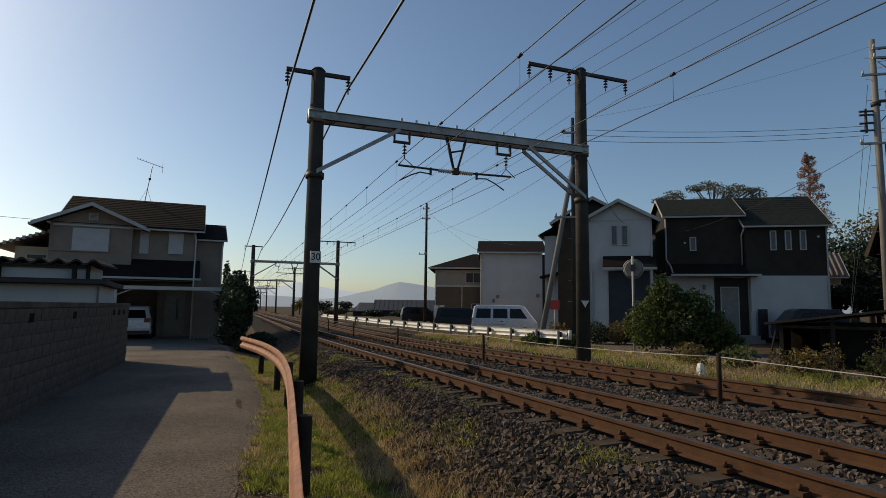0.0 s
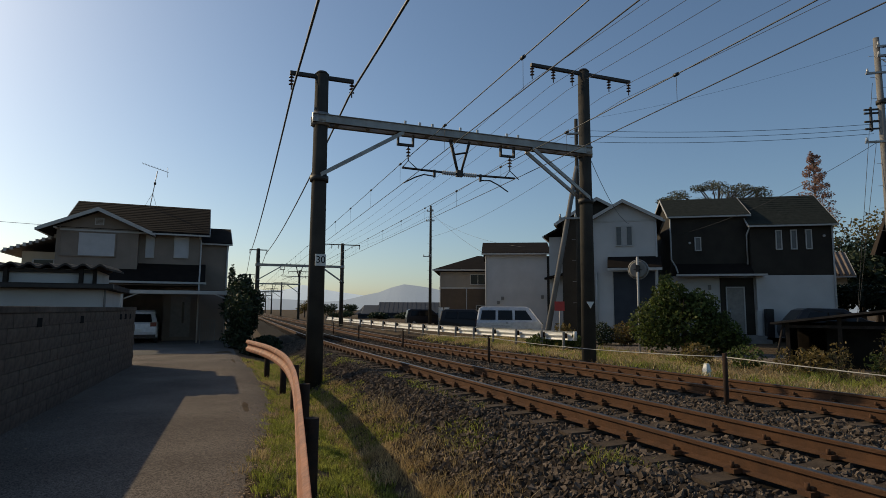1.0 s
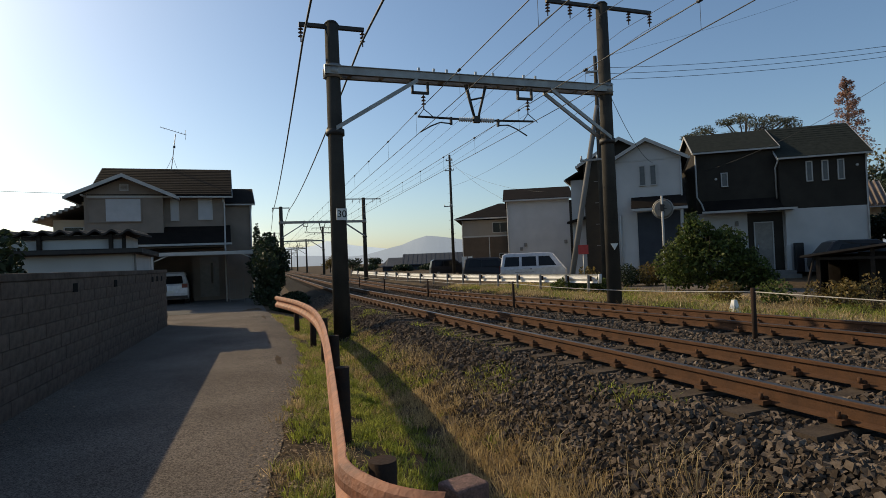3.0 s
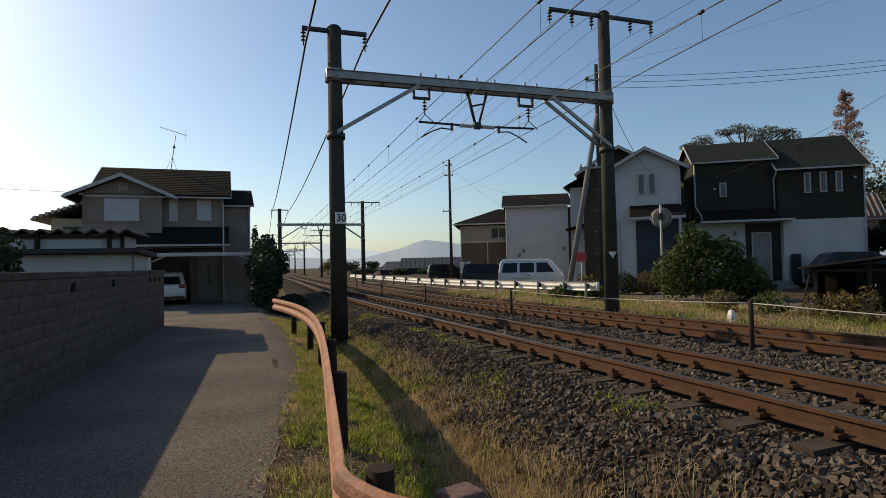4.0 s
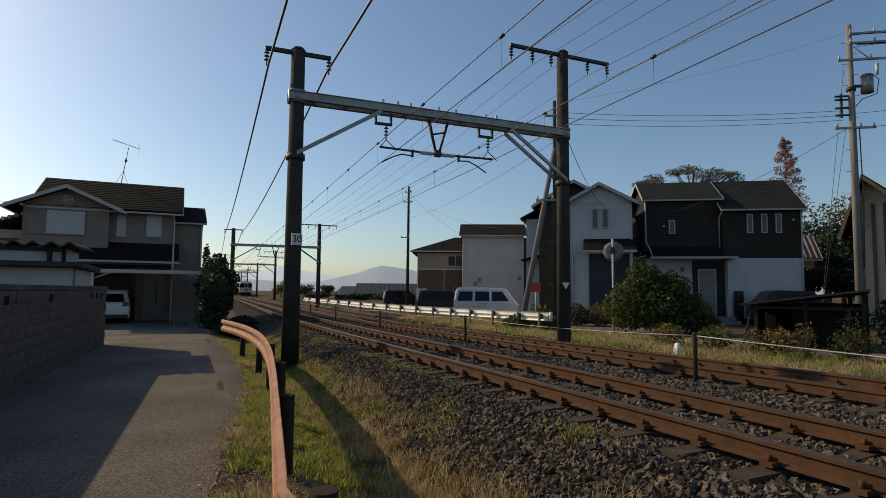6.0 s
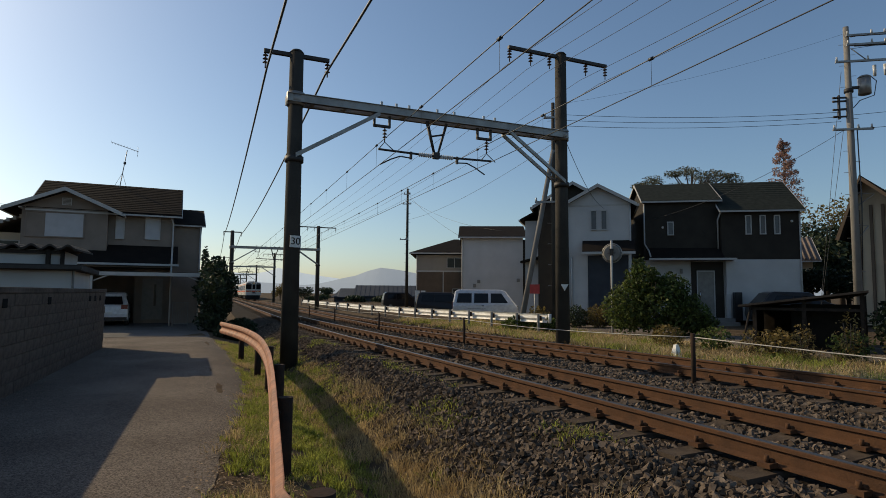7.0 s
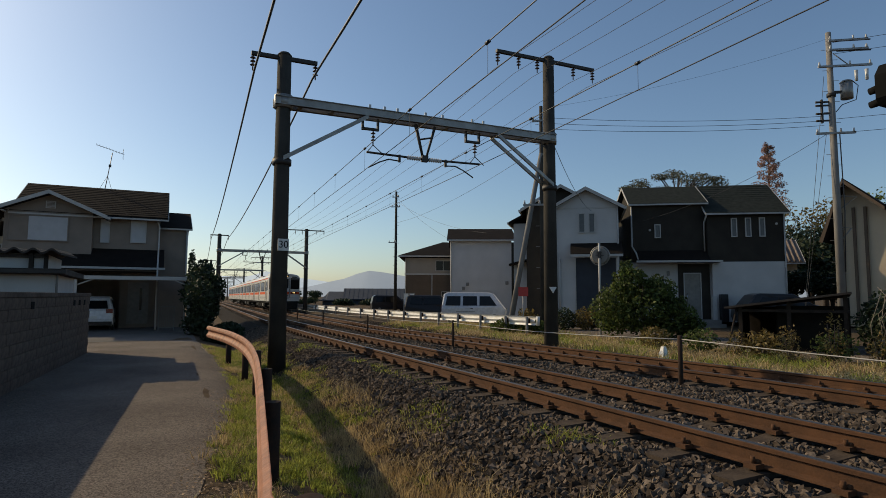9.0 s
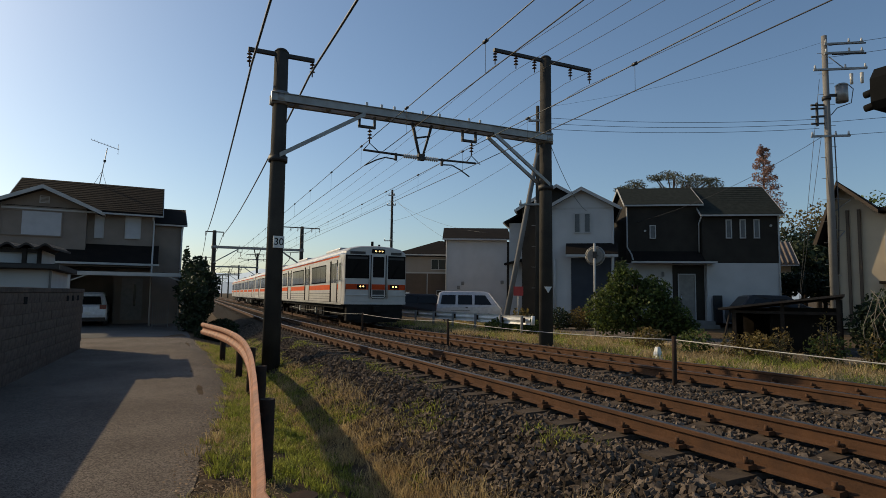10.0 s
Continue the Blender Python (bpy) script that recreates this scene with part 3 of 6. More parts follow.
def window(h, x0, x1, z0, z1, y, glass=M_GLASS, bars=0, frame_m=M_TRIM, name="window", label=""):
    """A framed window on a wall whose outer face is at y and looks to -y."""
    t = 0.05
    bm = box(x0, x1, y - 0.06, y + 0.04, z1 - t, z1)
    box(x0, x1, y - 0.08, y + 0.04, z0, z0 + t, bm)
    box(x0, x0 + t, y - 0.06, y + 0.04, z0 + t, z1 - t, bm)
    box(x1 - t, x1, y - 0.06, y + 0.04, z0 + t, z1 - t, bm)
    for k in range(bars):
        c = x0 + (x1 - x0) * (k + 1) / (bars + 1)
        box(c - 0.02, c + 0.02, y - 0.05, y + 0.02, z0 + t, z1 - t, bm)
    w = part(name, bm, frame_m, h, label)
    part("pane", box(x0 + t, x1 - t, y - 0.02, y - 0.008, z0 + t, z1 - t), glass, w)
    return w


def pipe(h, pts, r=0.04, m=M_TRIM):
    return part("downpipe", tube(pts, r, seg=8), m, h)


def slate_courses(roof, x0, x1, y0, y1, z0, z1, n, m):
    """Thin overlapping courses of slate on one slope of a roof, from the eave (y0, z0) up to the ridge (y1, z1)."""
    for k in range(n):
        a, b = k / n, (k + 1.15) / n
        ya, yb, za, zb = y0 + (y1 - y0) * a, y0 + (y1 - y0) * min(b, 1), z0 + (z1 - z0) * a, z0 + (z1 - z0) * min(b, 1)
        part("slate_course", loft([[(x, ya, za), (x, yb, zb - 0.004), (x, yb, zb + 0.004), (x, ya, za + 0.022)] for x in (x0, x1)]), m, roof)


def house_lane():
    """The beige two-storey house at the end of the lane."""
    h = thing("house", "beige rendered two-storey house with dark slate roof and shutters closed", "house", pose(0, 32.0, 0))
    # (x, z) of the front; y grows away from the lane
    wall(h, -6.55, -4.25, 0.0, 7.5, 0, 2.9, M_WALLA)
    wall(h, -4.25, -1.9, 3.6, 7.5, 0, 2.9, M_WALLA)
    wall(h, -1.9, -0.2, 1.5, 7.5, 0, 2.9, M_WALLA)
    wall(h, -6.55, -3.1, 0.0, 7.5, 2.9, 5.5, M_WALLA, "upper_wall")
    wall(h, -3.1, -0.2, 0.5, 7.5, 2.9, 5.5, M_WALLA, "upper_wall")
    wall(h, -0.2, 1.15, 1.2, 7.0, 0, 5.2, M_WALLA)
    main = gable(h, -5.95, -0.3, 0.5, 7.5, 5.58, 7.3, M_ROOF, "x", 0.47, label="dark brown slate roof", walls=M_WALLA)
    slate_courses(main, -6.4, 0.15, 0.05, 4.0, 5.52, 7.44, 15, M_ROOF)
    gable(h, -6.6, -3.05, 0.0, 4.0, 5.53, 6.32, M_ROOF, "y", 0.6, label="small front gable roof", walls=M_WALLA)
    part("soffit", box(-6.6, -6.5, -0.5, 7.0, 5.40, 5.46), M_TRIM, h)
    gable(h, -0.2, 1.12, 1.2, 7.0, 5.12, 6.2, M_ROOF, "x", 0.2, label="dark slate roof over the side wing", walls=M_WALLA)
    vent = part("gable_vent", box(-5.0, -4.61, -0.05, 0.02, 5.68, 6.02), M_TRIM, h)
    for k in range(5):
        part("slat", box(-4.96, -4.65, -0.065, -0.05, 5.71 + 0.06 * k, 5.745 + 0.06 * k), M_WALLA, vent)
    window(h, -6.42, -4.05, 4.13, 5.32, 0.0, M_WALLA, frame_m=M_WALLA, label="wide window with a pale roller shutter")
    part("roller_shutter", box(-5.62, -4.1, -0.05, -0.025, 4.18, 5.27), M_BLIND, h, "pale closed roller shutter")
    for k in range(9):
        part("shutter_slat", box(-5.62, -4.1, -0.054, -0.05, 4.24 + 0.115 * k, 4.335 + 0.115 * k), M_BLIND, h)
    window(h, -2.8, -2.4, 4.2, 5.35, 0.5, M_BLIND)
    window(h, -1.5, -0.8, 4.24, 5.36, 0.5, M_BLIND)
    # lower roof band and porch
    part("lower_roof", loft([[(x, -0.9, 2.86), (x, 0.55, 3.82), (x, 0.55, 3.95), (x, -0.9, 2.99)] for x in (-4.6, 0.05)]), M_ROOF, h, "dark slate lean-to roof over the porch")
    part("gutter", box(-4.6, 0.1, -1.0, -0.9, 2.87, 2.97), M_TRIM, h)
    part("porch_ceiling", box(-4.2, -0.2, -0.85, 1.5, 2.78, 2.84), M_BROWN, h)
    pipe(h, [(-0.3, 0.3, 5.35), (-0.22, 0.42, 5.1), (-0.22, 0.42, 3.95), (-0.22, -0.95, 2.95), (-0.22, -0.95, 0.0)])
    pipe(h, [(1.1, 1.1, 5.1), (1.1, 1.1, 0.0)])
    window(h, -1.6, -0.55, 0.15, 2.35, 1.5, M_DOOR, frame_m=M_WALLA, name="front_door", label="pale front door with a slim dark glass strip")
    part("door_glass", box(-1.0, -0.9, 1.44, 1.47, 0.9, 2.0), M_GLASS, h)
    return h


house_lane()


def tv_antenna():
    a = thing("tv_antenna", "thin rooftop television antenna leaning on its mast", "antenna", pose(-3.0, 36.0, 7.4))
    part("mast", rod((0, 0, -0.05), (0.28, 0, 2.05), 0.022), M_GALV, a)
    for dx, dy in ((-0.3, 0), (0.35, 0.1), (0, -0.4)):
        part("stay", rod((dx, dy, -0.1 if dy > -0.2 else -0.25), (0.1, 0, 0.75), 0.010, seg=6), M_GALV, a)
    b = part("boom", rod((-0.5, 0, 2.42), (0.85, 0, 2.02), 0.014, seg=6), M_GALV, a)
    for k in range(9):
        x = -0.48 + 0.155 * k
        part("element", rod((x, -0.3, 2.42 - 0.046 * k), (x, 0.3, 2.42 - 0.046 * k), 0.006, seg=5), M_GALV, b)
    for z in (1.82, 2.32):
        part("reflector_bar", rod((0.8, -0.25, z - 0.05), (0.8, 0.25, z - 0.05), 0.008, seg=5), M_GALV, b)
    part("reflector_post", rod((0.8, 0, 1.75), (0.8, 0, 2.3), 0.008, seg=5), M_GALV, b)
    part("amplifier", box(0.13, 0.25, -0.05, 0.05, 1.25, 1.38), M_DARKSTEEL, a)


tv_antenna()


def carport():
    c = thing("carport", "flat carport roof on thin pale aluminium posts", "carport", pose(0.02, 28.6, 0.06))
    part("roof_sheet", loft([[(x, 0, 2.32), (x, 3.2, 2.5), (x, 3.2, 2.54), (x, 0, 2.36)] for x in (-3.6, 1.3)]), M_TIN, c)
    part("front_beam", box(-3.6, 1.3, -0.06, 0.06, 2.26, 2.42), M_TRIM, c)
    for x in (-3.3, 1.1):
        part("post", box(x - 0.05, x + 0.05, 0.0, 0.1, 0, 2.3), M_TRIM, c)
        part("arm", rod((x, 0.05, 2.0), (x + (0.7 if x < 0 else -0.7), 0.05, 2.3), 0.03), M_TRIM, c)


carport()


def annex_house():
    h = thing("house", "low house wing with a grey clay tile roof", "house", pose(-8.6, 33.5, 0))
    wall(h, 0.4, 3, 0, 6, 0, 4.4, M_BEIGE)
    up = lambda x: 4.38 + 0.37 * (x + 0.2)
    r = part("roof", loft([[(-0.25, y, up(-0.25) - 0.06), (3.2, y, up(3.2) - 0.06), (3.2, y, up(3.2)), (-0.25, y, up(-0.25))] for y in (-0.5, 6.5)]), M_TILEG, h, "grey clay tile roof")
    for k in range(24):
        y = -0.5 + 0.3 * k
        part("tile_ridge", rod((-0.27, y, up(-0.27)), (3.2, y, up(3.2)), 0.06, seg=8), M_TILEG, r)
    for k in range(14):
        x = -0.22 + 0.25 * k
        part("verge_tile", box(x, x + 0.13, -0.58, -0.44, up(x) - 0.05, up(x) + 0.12), M_TRIM, r)
    part("gutter", box(-0.34, -0.25, -0.5, 6.5, up(-0.3) - 0.08, up(-0.3) + 0.02), M_TRIM, r)
    window(h, 0.85, 1.75, 3.3, 4.05, 0)


annex_house()


def box_house():
    """White box-like house across the tracks."""
    h = thing("house", "plain white box-shaped two-storey house with thin dark roof", "house", pose(18.9, 37.6, 0.1, 0, 0, -28))
    wall(h, 0, 4.45, 0, 6, 0, 5.6, M_WHITEWALL)
    part("roof", loft([[(x, -0.3, 5.56), (x, 3.0, 6.68), (x, 6.3, 5.56), (x, 6.3, 5.7), (x, 3.0, 6.82), (x, -0.3, 5.7)] for x in (-0.25, 4.75)]), M_ROOF, h, "dark shallow pitched roof")
    part("gable_wall", loft([[(x, 0, 5.58), (x, 6, 5.58), (x, 3.0, 6.6)] for x in (0.0, 0.12)]), M_WHITEWALL, h)
    part("gutter", box(-0.25, 4.75, -0.4, -0.3, 5.56, 5.66), M_TRIM, h)
    for x, z in ((0.85, 2.0), (1.15, 2.3), (4.0, 2.4)):
        part("vent_hood", box(x, x + 0.22, -0.12, 0.02, z, z + 0.25, bevel=0.03), M_CONC, h)
    part("fascia", box(4.46, 5.3, 0.15, 5.9, 0, 5.5), M_BLACKWALL, h)
    pipe(h, [(0.05, -0.06, 5.6), (0.05, -0.06, 0)])


def brown_house():
    h = thing("house", "two-tone cream and brown house with a dark hip roof", "house", pose(18.6, 45.6, 0.1, 0, 0, -26))
    wall(h, 0, 6.5, 0, 7, 0, 3.36, M_BROWN)
    wall(h, 0, 6.5, 0, 7, 3.48, 4.8, M_GREIGE)
    part("belt", box(-0.03, 6.53, -0.03, 7.03, 3.36, 3.48), M_TRIM, h)
    bm = loft([[(-0.5, -0.5, 4.85), (7, -0.5, 4.85), (7, 7.5, 4.85), (-0.5, 7.5, 4.85)], [(-0.5, -0.5, 5.0), (7, -0.5, 5.0), (7, 7.5, 5.0), (-0.5, 7.5, 5.0)],
               [(3.2, 3.2, 6.45), (3.6, 3.2, 6.45), (3.6, 3.8, 6.45), (3.2, 3.8, 6.45)]])
    part("roof", bm, M_ROOF, h, "dark hip roof")
    part("gutter", box(-0.6, 7.1, -0.6, -0.5, 4.86, 4.97), M_TRIM, h)
    window(h, 2.6, 3.9, 3.68, 4.58, 0, M_GLASS, 1)
    window(h, 3.1, 4.4, 1.2, 1.95, 0, M_GLASS, 2)
    pipe(h, [(2.3, -0.05, 3.35), (2.3, -0.05, 0)])
    pipe(h, [(0.05, -0.05, 4.8), (0.05, -0.05, 0)])


def gable_house():
    """White and black house behind the second portal pole."""
    h = thing("house", "white and black house with a narrow white front gable", "house", pose(17.95, 24.1, 0.25, 0, 0, -40))
    wall(h, 0.15, 3.3, 0, 5, 0, 5.95, M_WHITEWALL)
    gable(h, 0.15, 3.3, 0, 5, 5.95, 6.82, M_ROOF, "y", 0.3, walls=M_WHITEWALL, label="dark roof with white bargeboards")
    part("belt", box(0.13, 3.32, -0.02, 0.0, 5.86, 5.94), M_TRIM, h)
    wall(h, -1.45, 2.3, 1.6, 8, 0, 6.2, M_BLACKWALL)
    gable(h, -1.45, 2.3, 1.6, 8, 6.2, 7.3, M_ROOF, "y", 0.3, walls=M_BLACKWALL, label="dark roof of the main body")
    wall(h, -2.25, -1.45, 2.4, 8, 0, 5.5, M_WHITEWALL, label="pale side wall")
    part("side_roof", loft([[(-2.5, y, 5.45), (-1.45, y, 6.0), (-1.45, y, 6.12), (-2.5, y, 5.57)] for y in (2.1, 8.2)]), M_ROOF, h)
    part("side_gutter", box(-2.58, -2.5, 2.1, 8.2, 5.45, 5.55), M_TRIM, h)
    part("side_hood", loft([[(-2.45, y, 3.1), (-1.45, y, 3.35), (-1.45, y, 3.45), (-2.45, y, 3.2)] for y in (1.7, 2.4)]), M_ROOF, h)
    window(h, 1.35, 1.68, 4.63, 5.65, 0, M_GLASSG)
    window(h, 1.85, 2.18, 4.63, 5.65, 0, M_GLASSG)
    part("porch_roof", loft([[(x, -0.85, 3.42), (x, 0.02, 4.02), (x, 0.02, 4.12), (x, -0.85, 3.52)] for x in (0.95, 3.45)]), M_ROOF, h)
    part("porch_gutter", box(0.95, 3.45, -0.95, -0.85, 3.36, 3.48), M_TRIM, h)
    # no real opening: the shade under the porch is a dark panel
    part("garage_opening", box(1.2, 3.15, -0.03, 0.02, 0, 3.35), M_SLATE, h, "dark slate-coloured panel for the shaded entrance opening")
    part("screen_post", box(1.14, 1.2, -0.05, 0.02, 0, 3.38), M_TRIM, h)
    part("porch_post", box(3.15, 3.23, -0.85, -0.77, 0, 3.4), M_TRIM, h)
    pipe(h, [(0.2, -0.05, 5.9), (0.2, -0.05, 0)])
    pipe(h, [(0.4, -0.05, 3.3), (0.4, -0.05, 0)])
    pipe(h, [(3.27, -0.05, 5.9), (3.27, -0.05, 0)])


def dark_house():
    h = thing("house", "two-storey house, black cladding above and white below", "house", pose(22.2, 22.9, 0.4, 0, 0, -35))
    wall(h, 0, 7.4, 0, 7, 0, 3.05, M_WHITEWALL)
    wall(h, 3.9, 7.4, -0.35, -0.002, 0, 3.05, M_WHITEWALL)
    wall(h, 0, 3.7, 0.0, 7, 3.07, 6.15, M_BLACKWALL, "upper_wall", "black cladding")
    wall(h, 3.72, 7.4, -0.35, 7, 3.07, 5.6, M_BLACKWALL, "upper_wall", "black cladding")
    gable(h, 0.1, 3.6, 0.0, 7, 6.15, 7.3, M_ROOFG, "x", 0.22, 0.11, offset=0.3, walls=M_BLACKWALL, label="dark green slate roof")
    low = gable(h, 3.85, 7.3, -0.35, 7, 5.6, 7.3, M_ROOFG, "x", 0.26, 0.11, offset=0.335, walls=M_BLACKWALL, label="dark green slate roof with a lower eave")
    slate_courses(low, 3.62, 7.54, -0.55, 2.1, 5.54, 7.41, 13, M_ROOFG)
    window(h, 1.18, 1.5, 4.33, 5.05, 0, M_GLASSG)
    for x in (4.85, 5.52, 6.18):
        window(h, x, x + 0.29, 4.3, 5.28, -0.35, M_GLASSG)
    part("vent_cap", rod((7.0, -0.42, 4.95), (7.0, -0.35, 4.95), 0.06, seg=12), M_TRIM, h)
    part("vent_cap", rod((0.95, -0.07, 4.75), (0.95, 0.0, 4.75), 0.06, seg=12), M_TRIM, h)
    part("skirt_roof", loft([[(x, -0.85, 3.05), (x, 0.01, 3.6), (x, 0.01, 3.68), (x, -0.85, 3.13)] for x in (0.15, 3.7)]), M_ROOF, h)
    part("porch_gutter", box(0.1, 4.25, -0.95, -0.85, 3.0, 3.1), M_TRIM, h)
    part("porch_slab", box(2.2, 4.2, -0.84, -0.352, 3.0, 3.05), M_BLACKWALL, h)
    # black panel in place of a recess, painted for its shade
    part("entrance", box(2.3, 3.85, -0.04, 0.02, 0.1, 2.95), M_BLACKWALL, h, "black panel for the shaded entrance recess")
    window(h, 2.55, 3.42, 0.15, 2.5, -0.04, M_DOOR, name="front_door", label="grey front door")
    part("door_handle", rod((2.7, -0.12, 1.0), (2.7, -0.12, 1.45), 0.018, seg=8), M_CHROME, h)
    part("wall_lamp", box(1.75, 1.87, -0.12, 0.0, 2.35, 2.6, bevel=0.02), M_CONC, h)
    part("doorstep", box(2.1, 4.0, -1.2, -0.36, -0.3, 0.12), M_CONC, h)
    part("doorstep", box(1.9, 4.1, -1.6, -1.2, -0.4, -0.05), M_CONC, h)
    pipe(h, [(3.68, -0.45, 5.45), (3.62, -0.12, 5.1), (3.62, -0.12, 3.6)])
    pipe(h, [(7.35, -0.42, 5.5), (7.35, -0.42, 0)])
    pipe(h, [(0.03, -0.05, 6.0), (0.03, -0.05, 3.9), (0.2, -0.3, 3.5), (0.2, -0.8, 3.15)])
    part("heat_pump", box(4.15, 4.5, -0.75, -0.38, 0.0, 1.4, bevel=0.03), M_CARD, h, "dark water heater cabinet")
    part("meter_box", box(3.75, 3.95, -0.75, -0.45, 0.0, 1.3), M_TRIM, h)


def cream_house():
    h = thing("house", "cream house with a dark roof and sunlit gable", "house", pose(29.1, 16.6, 0.3, 0, 0, -72))
    prof = [(0, 0), (5.5, 0), (5.5, 5.1), (2.0, 5.35), (0.55, 6.75), (0, 5.0)]
    part("wall", loft([[(x, y, z) for x, z in prof] for y in (0, 7)]), M_BEIGE, h)
    up = [(-0.35, 4.0), (0.55, 6.78), (2.1, 5.32), (2.1, 5.5), (0.55, 6.98), (-0.5, 4.05)]
    part("roof", loft([[(x, y, z) for x, z in up] for y in (-0.7, 7.5)]), M_ROOF, h, "dark steep roof")
    part("bargeboard", loft([[(x, y, z - 0.05) for x, z in up] for y in (-0.75, -0.7)]), M_BROWN, h)
    part("side_roof", loft([[(2.0, y, 5.4), (5.9, y, 5.1), (5.9, y, 5.25), (2.0, y, 5.58)] for y in (-0.6, 7.5)]), M_ROOF, h)
    for x in (0.25, 0.75, 1.2):
        part("timber_strip", box(x, x + 0.12, -0.12, 0.0, 0.2, 5.6 if x > 0.3 else 5.4), M_BROWN, h)
    window(h, 2.2, 2.75, 3.0, 4.3, 0)
    window(h, 2.3, 4.0, 0.4, 1.9, 0, M_GLASS, 1)
    part("hood", box(2.0, 4.2, -0.6, 0, 2.1, 2.22), M_ROOF, h)
    pipe(h, [(3.1, -0.06, 5.2), (3.1, -0.06, 0)], 0.04, M_BROWN)


def tile_house():
    h = thing("house", "cream house with terracotta tiled roof", "house", pose(33.0, 29.2, 0.4, 0, 0, -50))
    wall(h, 0, 7, 0, 7, 0, 3.6, M_BEIGE)
    r = gable(h, 0, 7, 0, 7, 3.6, 5.2, M_TILE, "x", 0.4, label="terracotta tile roof")
    for k in range(26):
        x = -0.35 + 0.3 * k
        part("roof_tile", rod((x, -0.4, 3.6), (x, 3.5, 5.36), 0.07, seg=8), M_TILE, r)


box_house()
brown_house()
gable_house()
dark_house()
cream_house()
tile_house()


# ---- lane side: block wall, hut, guard rail ----
def block_wall():
    """Concrete blocks in courses of 0.2 m, from behind the camera to the yard."""
    a, b = Vector((-2.98, -1.0, 0)), Vector((-1.86, 19.6, 0))
    L = (b - a).length
    rz = math.degrees(math.atan2((b - a).y, (b - a).x))
    w = thing("block_wall", "grey weathered concrete block wall along the lane", "wall", pose(*a, rz=rz), kind="structure")
    part("core", box(0, L, 0.02, 0.11, -0.1, 1.6), M_MORTAR, w)
    part("coping", box(-0.02, L + 0.02, -0.015, 0.145, 1.6, 1.7, bevel=0.012), M_BLOCK, w, "worn coping course")
    meshes = []
    for ln in (0.394,):
        me = bpy.data.meshes.new("block")
        bm = box(0, ln, 0, 0.13, 0, 0.194, bevel=0.003)
        bm.to_mesh(me)
        bm.free()
        me.materials.append(M_BLOCK)
        meshes.append(me)
    bm = bmesh.new()
    rnd = random.Random(4)
    for c in range(8):
        x = 0.0 if c % 2 == 0 else 0.2
        if c % 2:
            box(0, 0.19, 0, 0.13, c * 0.2, c * 0.2 + 0.192, bm)
        while x + 0.39 < L + 0.05:
            if x > 8.5:
                again("block", meshes[0], w, pose(x, rnd.uniform(-0.004, 0.004), c * 0.2))
            else:
                box(x, x + 0.39, 0, 0.13, c * 0.2, c * 0.2 + 0.192, bm)
            x += 0.4
    part("blocks", bm, M_BLOCK, w)
    # flat black slabs stand for the shaded depth of the open vents
    for x in (18.2, 18.9, 19.6, 14.2, 11.6):
        part("vent_hole", box(x, x + 0.22, -0.006, 0.02, 1.38, 1.52), M_BLACK, w, "black slab for the shade inside an open vent block")


def hut():
    h = thing("hut", "low pale storage hut with wavy dark roof behind the wall", "hut", pose(-2.44, 15.75, 0, 0, 0, 1))
    wall(h, -7, 0.2, 0.25, 4.0, 0, 2.12, M_WHITEWALL)
    part("lower_roof", box(-7.2, 0.42, -0.05, 4.2, 2.12, 2.25), M_TIN, h)
    part("gutter", box(-7.2, 0.44, -0.13, -0.05, 2.14, 2.22), M_DARKSTEEL, h)
    part("upper_wall", box(-7, -0.06, 0.6, 3.4, 2.25, 2.62), M_WHITEWALL, h)
    bm = bmesh.new()
    xs = [-7.2 + 0.04 * k for k in range(188)]
    up = [(x, 2.69 + 0.05 * math.sin((x + 7.2) / 0.36 * 2 * math.pi)) for x in xs]
    ring = lambda y, dz: [(x, y, z + dz) for x, z in up] + [(x, y, z + dz - 0.05) for x, z in reversed(up)]
    loft([ring(0.30, 0), ring(3.7, 0.1)], bm)
    part("wavy_roof", bm, M_TIN, h, "dark corrugated roof with a wavy edge")
    part("trim", box(-7.1, 0.0, 0.5, 0.6, 2.52, 2.60), M_TIN, h)
    for k in range(5):
        part("rafter", box(-0.36 - k * 1.5, -0.28 - k * 1.5, 0.42, 0.602, 2.25, 2.62), M_WOOD, h)
    part("corner_post", box(-0.08, 0.0, 0.5, 0.602, 2.25, 2.62), M_WOOD, h)
    pipe(h, [(0.24, 0.2, 2.12), (0.24, 0.2, 1.5)], 0.025, M_CONC)


block_wall()
hut()

W_BEAM = [(0.0, 0.0), (0.035, 0.02), (0.05, 0.06), (0.05, 0.10), (0.0, 0.145), (-0.01, 0.175), (0.0, 0.205), (0.05, 0.25), (0.05, 0.29), (0.035, 0.33), (0.0, 0.35)]


def bent_beam(pts, z, out=1.0):
    """A corrugated guard beam that follows plan points, bulging to the left of its run when out is 1."""
    secs = []
    n = len(pts)
    for k, p in enumerate(pts):
        q0, q1 = Vector(pts[max(k - 1, 0)]), Vector(pts[min(k + 1, n - 1)])
        d = (q1 - q0).normalized()
        nrm = Vector((-d.y, d.x)) * out
        front = [(p[0] + nrm.x * a, p[1] + nrm.y * a, z(k) + b) for a, b in W_BEAM]
        back = [(p[0] + nrm.x * (a - 0.006), p[1] + nrm.y * (a - 0.006), z(k) + b) for a, b in reversed(W_BEAM)]
        secs.append(front + back)
    return loft(secs)


